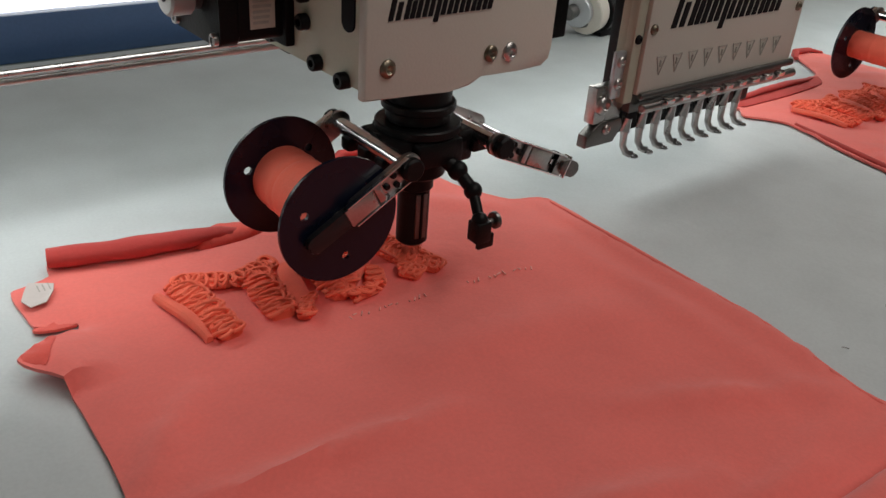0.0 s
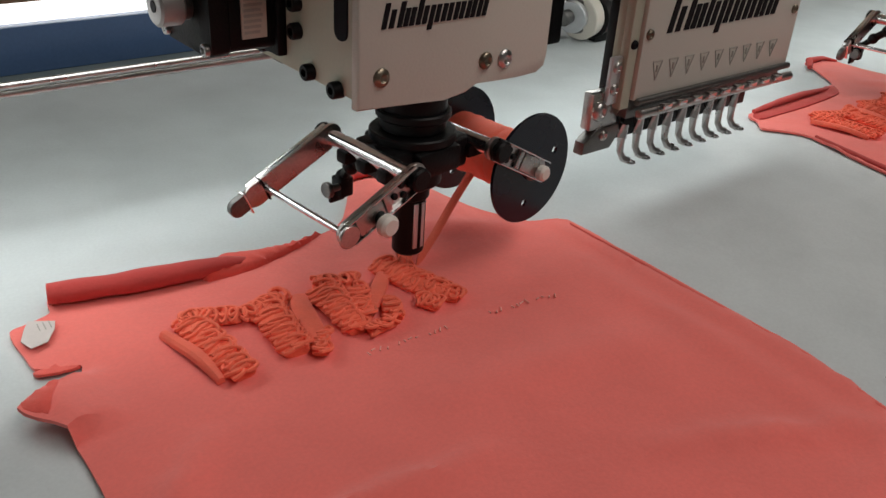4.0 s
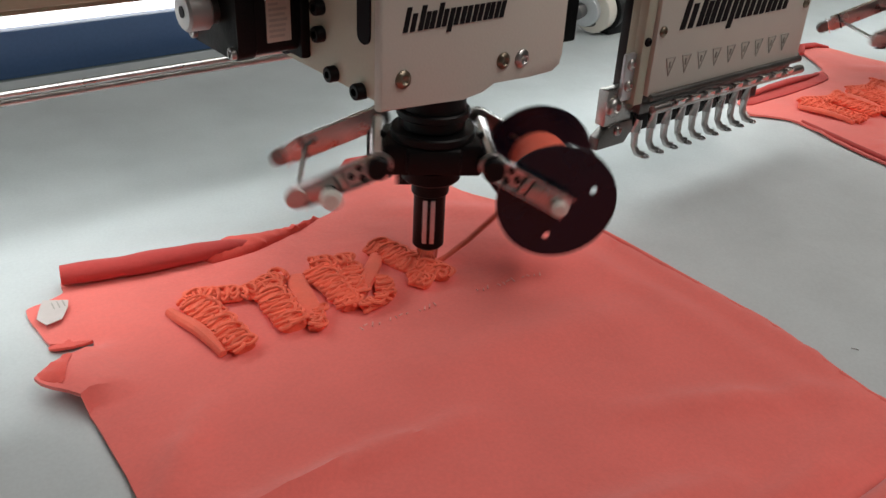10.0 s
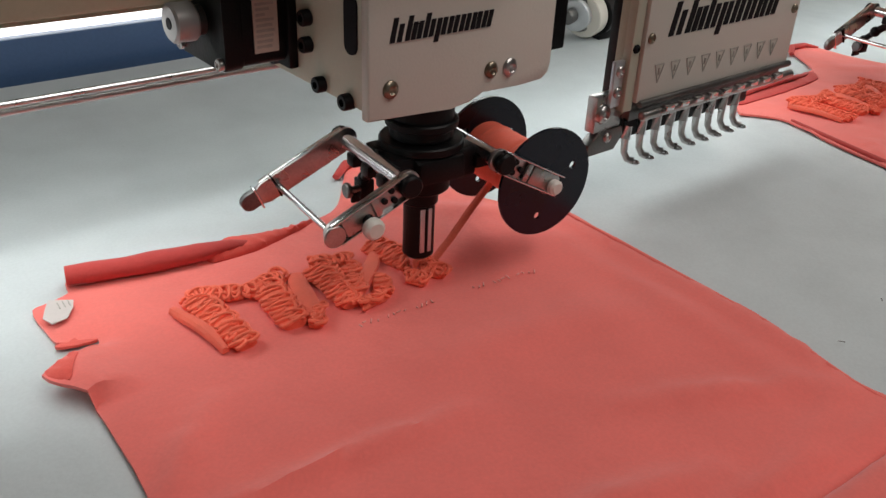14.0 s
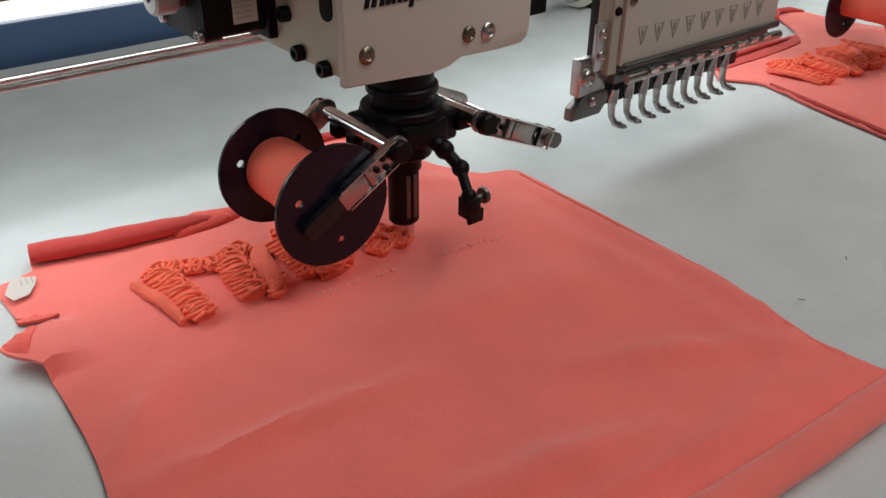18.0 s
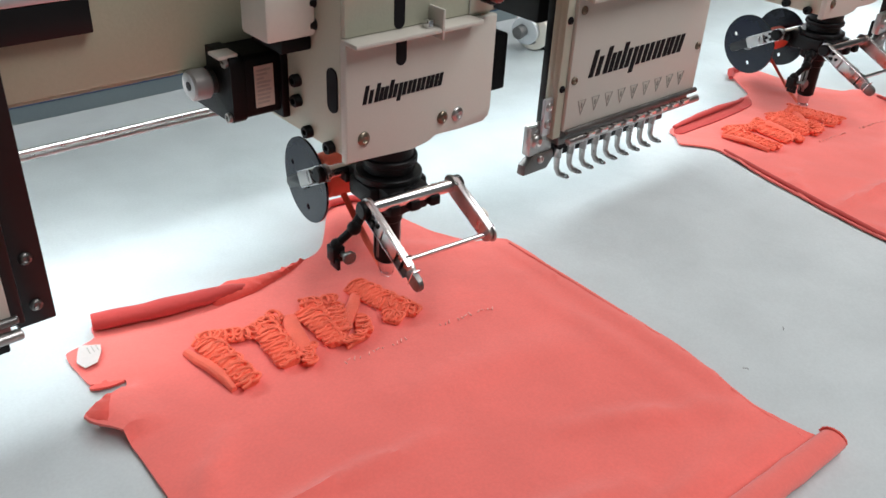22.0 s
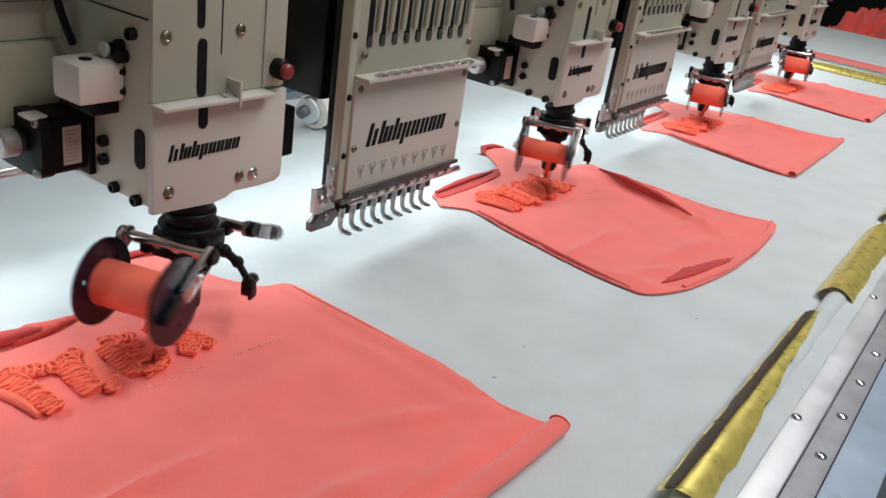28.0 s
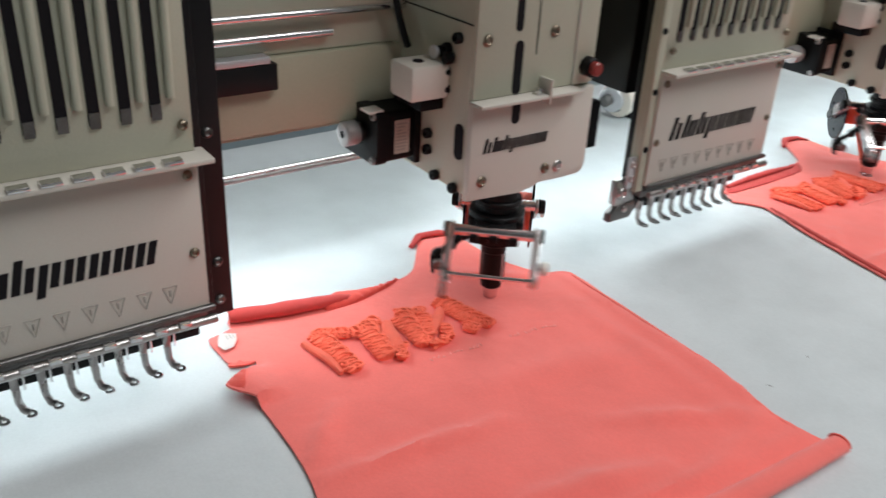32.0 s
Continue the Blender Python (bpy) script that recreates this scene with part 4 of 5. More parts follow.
def crease(x, y, ax, ay, bx, by, width, height):
    """One soft fold from a to b that fades out at both ends."""
    dx, dy = bx - ax, by - ay
    L = math.hypot(dx, dy)
    u = ((x - ax) * dx + (y - ay) * dy) / (L * L)
    if not -0.2 < u < 1.2:
        return 0.0
    d = ((x - ax) * dy - (y - ay) * dx) / L + 0.0025 * noise.noise((u * 5, ax * 40, 2))
    return height * math.exp(-(d / width) ** 2) * max(0.0, 1 - abs(u - 0.5) / 0.7) ** 0.6


def shirt_height(x, y, seed, variant=0):
    """Soft folds of the cloth."""
    z = 0.0034 + 0.0016 * noise.noise((x * 11, y * 14, seed)) + 0.0006 * noise.noise((x * 34, y * 30, seed + 3)) + 0.00022 * noise.noise((x * 120, y * 120, seed + 5))
    s = 0.012 * math.sin(seed * 3)
    z += crease(x, y, -0.122, -0.0815 + s, -0.040, -0.0890 + s, 0.0042, 0.0046)
    z += crease(x, y, -0.060, -0.1440, 0.010, -0.1590, 0.0075, 0.0054)
    z += crease(x, y, -0.110, -0.1400, -0.070, -0.1650, 0.0055, 0.0040)
    z += crease(x, y, 0.020, -0.1200 + s, 0.085, -0.1550, 0.0065, 0.0040)
    z += crease(x, y, 0.085, -0.0300, 0.080, -0.1400, 0.0060, 0.0018)
    z += crease(x, y, -0.100, -0.0350 + s, -0.128, -0.0650, 0.0050, 0.0034)
    z += crease(x, y, 0.040, 0.0500, 0.085, 0.0200, 0.0070, 0.0020)
    z += crease(x, y, -0.020, -0.0600, 0.060, -0.0750, 0.0120, 0.0022)
    z += crease(x, y, 0.020, -0.1750, 0.090, -0.1640, 0.0050, 0.0026)
    z += crease(x, y, -0.130, -0.1150, -0.118, -0.1750, 0.0050, 0.0026)
    if variant == 0:
        # the cloth sinks towards the hem and lifts along its far edge
        z -= crease(x, y, 0.112, -0.1905, -0.140, -0.1690, 0.0040, 0.0042)
        z += crease(x, y, 0.112, -0.1825, -0.140, -0.1610, 0.0045, 0.0024)
        z += crease(x, y, 0.104, 0.0100, 0.101, -0.1700, 0.0035, 0.0022)
    if variant == 1:
        # the raised ridge beside the far edge, steep on its inner side
        z += crease(x, y, 0.098, -0.0080, 0.044, -0.1450, 0.0062, 0.0105)
        z += crease(x, y, 0.000, -0.0700, -0.030, -0.1350, 0.0040, 0.0026)
    if variant == 2:
        z += crease(x, y, 0.030, -0.0500, 0.110, -0.0300, 0.0060, 0.0040)
        z += crease(x, y, 0.100, -0.0200, 0.080, -0.1200, 0.0050, 0.0050)
    return z


def shirt(ux, seed=0.0, variant=0):
    t = empty("shirt_panel", ux, -0.05, 0.002)
    tagged(t, "coral knitted shirt panel with rolled edges and looped cord letters", "shirt", "shirt panels")
    oy, oz = 0.05, -0.002
    from mathutils.geometry import delaunay_2d_cdt
    left = -0.150 if variant == 0 else -0.139
    neck = [(-0.0165, 0.0630), (-0.0020, 0.0635), (0.0100, 0.0660), (0.0190, 0.0720), (0.032, 0.0885), (0.042, 0.1015), (0.0475, 0.1105), (0.065, 0.1085), (0.076, 0.1015), (0.076, 0.074), (0.082, 0.0445), (0.094, 0.0225), (0.1115, 0.0130)]
    if variant == 0:
        corners = [(-0.1140, 0.0740), (-0.0890, 0.0665), (-0.0620, 0.0620), (-0.0530, 0.0650), (-0.0460, 0.0695), (-0.0320, 0.0655), *neck, (0.1101, -0.0351), (0.1081, -0.1185), (0.0997, -0.1622), (0.1024, -0.1871), (0.1028, -0.2020),
                   (0.0388, -0.2010), (-0.0123, -0.1960), (-0.078, -0.1915), (left, -0.181), (-0.1465, -0.135), (-0.1400, -0.0946), (-0.1346, -0.0652), (-0.1332, -0.0323), (-0.1338, -0.0110),
                   (-0.1437, 0.0060), (-0.1228, 0.0180), (-0.1183, 0.0255), (-0.1317, 0.0315), (-0.1330, 0.046), (-0.1330, 0.0590), (-0.1265, 0.0610), (-0.1170, 0.0640)]
    else:
        corners = [(-0.109, 0.0590), (-0.060, 0.0610), (-0.030, 0.0610), *neck[2:], (0.1110, -0.065), (0.1060, -0.134), (0.1255, -0.184), (0.092, -0.1935), (0.030, -0.1965), (-0.035, -0.1935),
                   (-0.0954, -0.1827), (-0.125, -0.170), (left, -0.157), (-0.138, -0.12), (-0.133, -0.085), (-0.122, -0.03), (-0.110, 0.012), (-0.117, 0.028), (-0.125, 0.038), (-0.116, 0.048)]
    if variant == 2:
        corners = corners[:13] + [(0.1150, -0.050), (0.1170, -0.105), (0.1360, -0.1480), (0.1310, -0.1560), (0.060, -0.1570), (0.0, -0.1570), (-0.060, -0.1560), (-0.1270, -0.1550), (-0.1340, -0.1500)] + [(-0.128, -0.115), (-0.124, -0.080)] + corners[-5:]
    line = smooth_loop(corners, 4)
    pts = [Vector((p.x + 0.0006 * noise.noise((p.x * 90, p.y * 90, seed)), p.y)) for p in line]
    n = len(pts)
    edges = [(i, (i + 1) % n) for i in range(n)]
    step = 0.0042
    x = -0.19
    while x < 0.12:
        y = -0.21
        while y < 0.11:
            pts.append(Vector((x + step * 0.3 * noise.noise((x * 300, y * 300, 0)), y + step * 0.3 * noise.noise((x * 300, y * 300, 5)))))
            y += step
        x += step
    v, _, f, *_ = delaunay_2d_cdt(pts, edges, [], 1, 1e-6)
    used = sorted({i for q in f for i in q})
    idx = {i: k for k, i in enumerate(used)}
    ring = [Vector(p) for p in line]
    bm = bmesh.new()
    top, low = [], []
    for i in used:
        p = v[i]
        dist = min((p - q).length for q in ring)
        z = max(0.0031, shirt_height(p.x, p.y, seed, variant) * min(1.0, 0.55 + dist / 0.012))
        # the loose flap stands up a little
        if p.x < -0.112 and -0.012 < p.y < 0.02:
            z += 0.0060 * min(1, (-0.112 - p.x) / 0.02)
        top.append(bm.verts.new((p.x, p.y + oy, z + oz)))
        low.append(bm.verts.new((p.x, p.y + oy, z - 0.0014 + oz)))
    from collections import Counter
    cnt = Counter()
    for q in f:
        bm.faces.new([top[idx[i]] for i in q])
        bm.faces.new([low[idx[i]] for i in q][::-1])
        for i in range(len(q)):
            cnt[tuple(sorted((q[i], q[(i + 1) % len(q)])))] += 1
    for (a, b_), c in cnt.items():
        if c == 1:
            bm.faces.new((top[idx[a]], top[idx[b_]], low[idx[b_]], low[idx[a]]))
    part("panel", bm, M_CLOTH, t)

    def patch(name, poly, lift, mat, label):
        """A turned-up piece of cloth that follows the panel below it."""
        ring2 = [Vector(p) for p in smooth_loop(poly, 4)]
        m = len(ring2)
        more = list(ring2)
        xs, ys = [p.x for p in ring2], [p.y for p in ring2]
        gx = min(xs)
        while gx < max(xs):
            gy = min(ys)
            while gy < max(ys):
                more.append(Vector((gx, gy)))
                gy += 0.0022
            gx += 0.0022
        v2, _, f2, *_ = delaunay_2d_cdt(more, [(i, (i + 1) % m) for i in range(m)], [], 1, 1e-6)
        bm = bmesh.new()
        tops, lows = {}, {}
        for q in f2:
            for i in q:
                if i not in tops:
                    p = v2[i]
                    dist = min((p - k).length for k in ring2)
                    edge = min((p - k).length for k in ring)
                    z = shirt_height(p.x, p.y, seed, variant) * min(1.0, 0.55 + edge / 0.012) + (0.0010 if variant else 0.0005) + lift * min(1.0, dist / 0.004) ** 0.5 + oz
                    if p.x < -0.112 and -0.012 < p.y < 0.02:
                        z += 0.0060 * min(1, (-0.112 - p.x) / 0.02)
                    tops[i] = bm.verts.new((p.x, p.y + oy, z))
                    lows[i] = bm.verts.new((p.x, p.y + oy, z - 0.0012))
        ec = Counter()
        for q in f2:
            bm.faces.new([tops[i] for i in q])
            bm.faces.new([lows[i] for i in q][::-1])
            for i in range(len(q)):
                ec[tuple(sorted((q[i], q[(i + 1) % len(q)])))] += 1
        for (i, k), n2 in ec.items():
            if n2 == 1:
                bm.faces.new((tops[i], tops[k], lows[k], lows[i]))
        return part(name, bm, mat, t, label)
    if variant == 0:
        patch("turned_lip", [(-0.0600, 0.0590), (-0.0530, 0.0645), (-0.0460, 0.0685), (-0.0320, 0.0645), (-0.0165, 0.0620), (0.0050, 0.0652), (-0.0110, 0.0585), (-0.0370, 0.0520), (-0.0580, 0.0515)], 0.0036, M_CLOTHLIP, "bright red turned-back neck lip")
        patch("turned_edge", [(-0.1328, 0.0302), (-0.1254, 0.0306), (-0.1188, 0.0254), (-0.1258, 0.0246), (-0.1322, 0.0268)], 0.0005, M_CLOTHLIP, "red turned-up edge at the notch")
        patch("turned_corner", [(-0.1432, 0.0060), (-0.1360, 0.0112), (-0.1285, 0.0150), (-0.1325, 0.0060), (-0.1368, -0.0025)], 0.0004, M_CLOTHLIP, "red folded-over corner")
    else:
        if variant == 1:
            # the shade inside the open hem is a dark red patch
            patch("pocket_fold", [(-0.1100, -0.1635), (-0.0680, -0.1665), (-0.0290, -0.1785), (0.0010, -0.1905), (-0.0310, -0.1850), (-0.0700, -0.1770)], 0.0012, M_CLOTHSHADED, "inside of the open hem, its shade in the dark red")
        patch("shoulder_fold", [(-0.1080, 0.0560), (-0.0600, 0.0590), (0.0020, 0.0640), (-0.0080, 0.0500), (-0.0550, 0.0460), (-0.1100, 0.0470)], 0.0007, M_CLOTHSHADED, "red turned-back shoulder edge")

    def roll(name, pts, r, label):
        bm = bmesh.new()
        line = []
        for a, b_ in zip(pts, pts[1:]):
            for s in range(10):
                u = s / 10
                line.append(Vector(a).lerp(Vector(b_), u))
        line.append(Vector(pts[-1]))
        rr = []
        for k, p in enumerate(line):
            u = k / (len(line) - 1) * (len(r) - 1)
            i = min(int(u), len(r) - 2)
            rr.append((r[i] * (1 - (u - i)) + r[i + 1] * (u - i)) * (1 + 0.10 * noise.noise((p.x * 90, p.y * 90, seed))))
        sweep(bm, [(p.x, p.y + oy, p.z + oz) for p in line], rr, 14, 0.72 if name == "hem_roll" else 0.8)
        # curled edges and the ridge get the cloth colour with shade in it
        return part(name, bm, M_CLOTH if name in ("hem_roll", "side_roll") else M_CLOTHSHADED, t, label)
    if variant == 0:
        roll("rolled_edge", [(-0.1155, 0.0700, 0.0078), (-0.0890, 0.0625, 0.0078), (-0.0620, 0.0575, 0.0076), (-0.0470, 0.0570, 0.0066), (-0.0300, 0.0560, 0.0040)], [0.0050, 0.0052, 0.0050, 0.0036, 0.0008], "curled-up shoulder edge in a shaded red")
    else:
        roll("rolled_edge", [(-0.109, 0.0555, 0.006), (-0.075, 0.0570, 0.007), (-0.045, 0.0575, 0.007), (-0.015, 0.0590, 0.005), (0.007, 0.0625, 0.003)], [0.0018, 0.0026, 0.0026, 0.0020, 0.0008], "curled-up shoulder edge in a shaded red")
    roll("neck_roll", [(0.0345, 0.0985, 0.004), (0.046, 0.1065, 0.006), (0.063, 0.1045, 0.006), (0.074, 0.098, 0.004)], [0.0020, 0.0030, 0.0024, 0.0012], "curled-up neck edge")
    sides = ([(0.1093, 0.009, 0.0034), (0.1085, -0.0351, 0.0034), (0.1065, -0.1185, 0.0030), (0.0985, -0.1622, 0.0028), (0.0985, -0.1880, 0.0028)],
             [(0.1093, 0.009, 0.0034), (0.1090, -0.065, 0.0034), (0.1045, -0.12, 0.0030), (0.1120, -0.160, 0.0028), (0.1225, -0.180, 0.0028)],
             [(0.1093, 0.009, 0.0034), (0.1130, -0.050, 0.0034), (0.1150, -0.105, 0.0030), (0.1240, -0.130, 0.0028), (0.1330, -0.148, 0.0028)])[variant]
    roll("side_roll", sides, [0.0006, 0.0013, 0.0014, 0.0012, 0.0005], "curled side edge")
    hems = ([(0.1045, -0.1985, 0.0056), (0.043, -0.1962, 0.0058), (-0.012, -0.1922, 0.0056), (-0.073, -0.1868, 0.0050), (left + 0.01, -0.1770, 0.0040)],
            [(0.122, -0.183, 0.004), (0.090, -0.1905, 0.005), (0.030, -0.1935, 0.0055), (-0.035, -0.1905, 0.005), (-0.100, -0.178, 0.0035)],
            [(0.1330, -0.1525, 0.0045), (0.080, -0.1535, 0.005), (0.030, -0.1540, 0.0050), (-0.035, -0.1535, 0.005), (-0.131, -0.1525, 0.0050)])[variant]
    roll("hem_roll", hems, ([0.0060, 0.0066, 0.0070, 0.0066, 0.0046], [0.0020, 0.0030, 0.0032, 0.0030, 0.0020], [0.0030, 0.0036, 0.0038, 0.0040, 0.0048])[variant], "rolled-up hem")
    if variant != 1:
        # the wound end of the hem
        q = Vector(hems[0] if variant == 0 else hems[-1]) + Vector((0.0004 if variant == 0 else -0.0004, 0, 0))
        r = 0.0066 if variant == 0 else 0.0044
        bm = bmesh.new()
        sweep(bm, [(q.x, q.y + r * (1 - k / 34) * math.cos(k * 0.42) + oy, q.z + 0.72 * r * (1 - k / 34) * math.sin(k * 0.42) + oz) for k in range(30)], 0.0008, 6)
        part("hem_end", bm, M_CLOTHLIP if variant == 0 else M_CLOTHSHADED, t, "wound end of the rolled hem")
    if variant > 0:
        roll("left_edge_roll", [(-0.108, 0.010, 0.0035), (-0.118, -0.030, 0.0035), (-0.1295, -0.085, 0.0035), (-0.135, -0.120, 0.0032), (-0.137, -0.150, 0.003)], [0.0012, 0.0020, 0.0022, 0.0020, 0.0012], "curled side edge in a shaded red")
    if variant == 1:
        # this roll's dark colour stands for the shade beside the ridge
        roll("side_ridge", [(0.0960, -0.0080, 0.0080), (0.0800, -0.0420, 0.0125), (0.0640, -0.0880, 0.0125), (0.0440, -0.1450, 0.0060)], [0.0010, 0.0030, 0.0032, 0.0010], "raised fold along the side, its shade in the colour")
    if variant == 0:
        bm = bmesh.new()
        plate(bm, [(px, py + oy) for px, py in ((-0.1262, 0.0588), (-0.1180, 0.0538), (-0.1196, 0.0490), (-0.1240, 0.0420), (-0.1300, 0.0410), (-0.1318, 0.0470), (-0.1290, 0.0535))], "z", 0.0052 + oz, 0.0056 + oz, 0)
        tg = part("size_tag", bm, M_TAG, t, "small white sticker")
        bm = bmesh.new()
        for k in range(3):
            plate(bm, [(-0.1245 + 0.002 * k, 0.050 + oy), (-0.1241 + 0.002 * k, 0.050 + oy), (-0.1238 + 0.002 * k, 0.055 + oy), (-0.1242 + 0.002 * k, 0.055 + oy)], "z", 0.0056 + oz, 0.0058 + oz, 0)
        part("tag_print", bm, M_FADED, tg)

    # letters of looped cord: strokes with a width at both ends
    letters = (
        (((-0.0785, 0.0275), (-0.0755, -0.0135), 0.0066, 0.0058), ((-0.0790, 0.0290), (-0.0600, 0.0200), 0.0048, 0.0040)),
        (((-0.0500, 0.0190), (-0.0540, -0.0120), 0.0072, 0.0064), ((-0.0590, 0.0185), (-0.0400, 0.0235), 0.0042, 0.0046), ((-0.0400, -0.0070), (-0.0480, -0.0172), 0.0028, 0.0034)),
        (((-0.0245, 0.0200), (-0.0280, -0.0125), 0.0080, 0.0052), ((-0.0262, 0.0240), (-0.0085, 0.0170), 0.0046, 0.0050), ((-0.0125, 0.0130), (-0.0215, -0.0070), 0.0050, 0.0040), ((-0.0068, -0.0020), (-0.0120, -0.0135), 0.0040, 0.0044), ((-0.0130, -0.0140), (-0.0250, -0.0155), 0.0036, 0.0030)),
        (((0.0065, 0.0245), (0.0115, 0.0020), 0.0070, 0.0076), ((0.0110, 0.0040), (0.0190, -0.0155), 0.0078, 0.0046), ((0.0040, -0.0080), (0.0080, -0.0160), 0.0040, 0.0038)),
    )
    random.seed(11 + int(seed * 10))
    for strokes in letters:
        bm = bmesh.new()
        for a, b_, wa, wb in strokes:
            a, b_ = Vector(a), Vector(b_)
            d = (b_ - a)
            L = d.length
            d.normalize()
            nrm = Vector((-d.y, d.x))
            # felt pad that fills the ground between the loops
            sweep(bm, [(a.x + d.x * L * k / 10, a.y + d.y * L * k / 10 + oy, 0.0046 + oz) for k in range(11)], [(wa + (wb - wa) * k / 10) * (0.75 if k in (0, 10) else 0.95) for k in range(11)], 12, 0.40)
            # two runs of ladder loops side by side, with a few loose loops on top
            runs = ((-0.46, 0.50, 0.0), (0.46, 0.50, 0.0004), (0.05, 0.70, 0.0010)) if wa > 0.0055 else ((0.0, 0.88, 0.0), (0.2, 0.6, 0.0008))
            for lay, (shift, share, lift) in enumerate(runs):
                line = []
                off = random.uniform(0, 6)
                loops = max(3, int(L / (0.0032 if lay < 2 else 0.0056)))
                for k in range(loops * 12 + 1):
                    th = k / 12 * 2 * math.pi + off
                    s = k / (loops * 12) * L
                    w = wa + (wb - wa) * s / L
                    n1 = noise.noise((s * 330 + off, lay * 9, seed))
                    n2 = noise.noise((s * 290 - off, lay * 5 + 3, seed + 2))
                    n3 = noise.noise((s * 210 + off, lay * 7 + 6, seed + 4))
                    ww = w * share * (1.0 + 0.7 * n1)
                    q = a + d * (s + (0.0024 + 0.0014 * n2) * math.sin(th + 0.9 * n3) + 0.0018 * n3) + nrm * (ww * math.cos(th + 0.8 * n2) + w * shift * (1 + 0.4 * n3) + 0.0014 * n2)
                    z = 0.0060 + lift + 0.0006 * (1 + math.sin(th + 1.1 * lay)) + 0.0006 * n1 - 0.0018 * (abs((q - a).dot(nrm)) / w) ** 3 * 0.6
                    line.append((q.x, q.y + oy, max(z, 0.0044) + oz))
                sweep(bm, line, 0.00078, 6)
        part("cord_letter", bm, M_CORD, t, "letter stitched in looped coral cord")
    # smooth tape strips between the letters: flat bands with thin raised edges
    for a, b_, w in (((-0.0878, 0.0250), (-0.0835, -0.0120), 0.0028), ((-0.0350, 0.0205), (-0.0455, -0.0125), 0.0048), ((0.0042, 0.0185), (-0.0240, -0.0115), 0.0036)):
        bm = bmesh.new()
        a, b_ = Vector(a), Vector(b_)
        d = (b_ - a).normalized()
        nrm = Vector((-d.y, d.x))
        tops, lows = [], []
        for k in range(17):
            u = k / 16
            c = a.lerp(b_, u) + nrm * 0.0008 * math.sin(u * 5 + a.x * 90)
            ww = w * (0.42 + 0.58 * math.sin(math.pi * min(1, 0.16 + u * 0.78)))
            zc = 0.0050 + 0.0018 * math.sin(math.pi * (0.12 + 0.80 * u)) + oz
            prof = [(-1, -0.0014), (-0.86, 0.0), (-0.45, 0.0008), (0.1, 0.0007), (0.6, 0.0005), (0.88, 0.0), (1, -0.0014)]
            tops.append([bm.verts.new((c.x + nrm.x * ww * f, c.y + nrm.y * ww * f + oy, zc + h)) for f, h in prof])
            lows.append([bm.verts.new((c.x + nrm.x * ww * f, c.y + nrm.y * ww * f + oy, zc - 0.0016)) for f, h in prof])
        for k in range(16):
            for j in range(6):
                bm.faces.new((tops[k][j], tops[k + 1][j], tops[k + 1][j + 1], tops[k][j + 1]))
                bm.faces.new((lows[k][j + 1], lows[k + 1][j + 1], lows[k + 1][j], lows[k][j]))
            bm.faces.new((tops[k][0], lows[k][0], lows[k + 1][0], tops[k + 1][0]))
            bm.faces.new((tops[k][6], tops[k + 1][6], lows[k + 1][6], lows[k][6]))
        for k in (0, 16):
            bm.faces.new(tops[k] + lows[k][::-1])
        part("letter_tape", bm, M_TAPE, t, "smooth coral tape between the letters")
    # pale small stitches under the letters: unreadable, as little bars
    bm = bmesh.new()
    random.seed(3)
    for k in range(34):
        x = -0.032 + 0.0026 * k
        if 14 < k < 21 or k % 5 == 4:
            continue
        y = -0.0245 - 0.0003 * k + random.uniform(-0.0012, 0.0012)
        ln = random.uniform(0.0010, 0.0030)
        an = random.choice((0.2, 1.4, 1.7, 0.9))
        z = shirt_height(x, y, seed, variant) + 0.0008
        dx, dy = math.cos(an) * ln / 2, math.sin(an) * ln / 2
        rod(bm, (x - dx, y - dy + oy, z + oz), (x + dx, y + dy + oy, z + oz), 0.00035, 5)
    part("stitch_marks", bm, M_STITCH, t, "pale row of small stitches")
    return t


shirts = [shirt(0.0, 0.0)]
second = shirt(P, 4.0, 1)
tagged(second, "coral knitted shirt panel with a wavy open hem")
shirts.append(second)
shirts.append(shirt(2 * P, 7.0, 2))
shirts.append(shirt(3 * P, 9.0, 2))


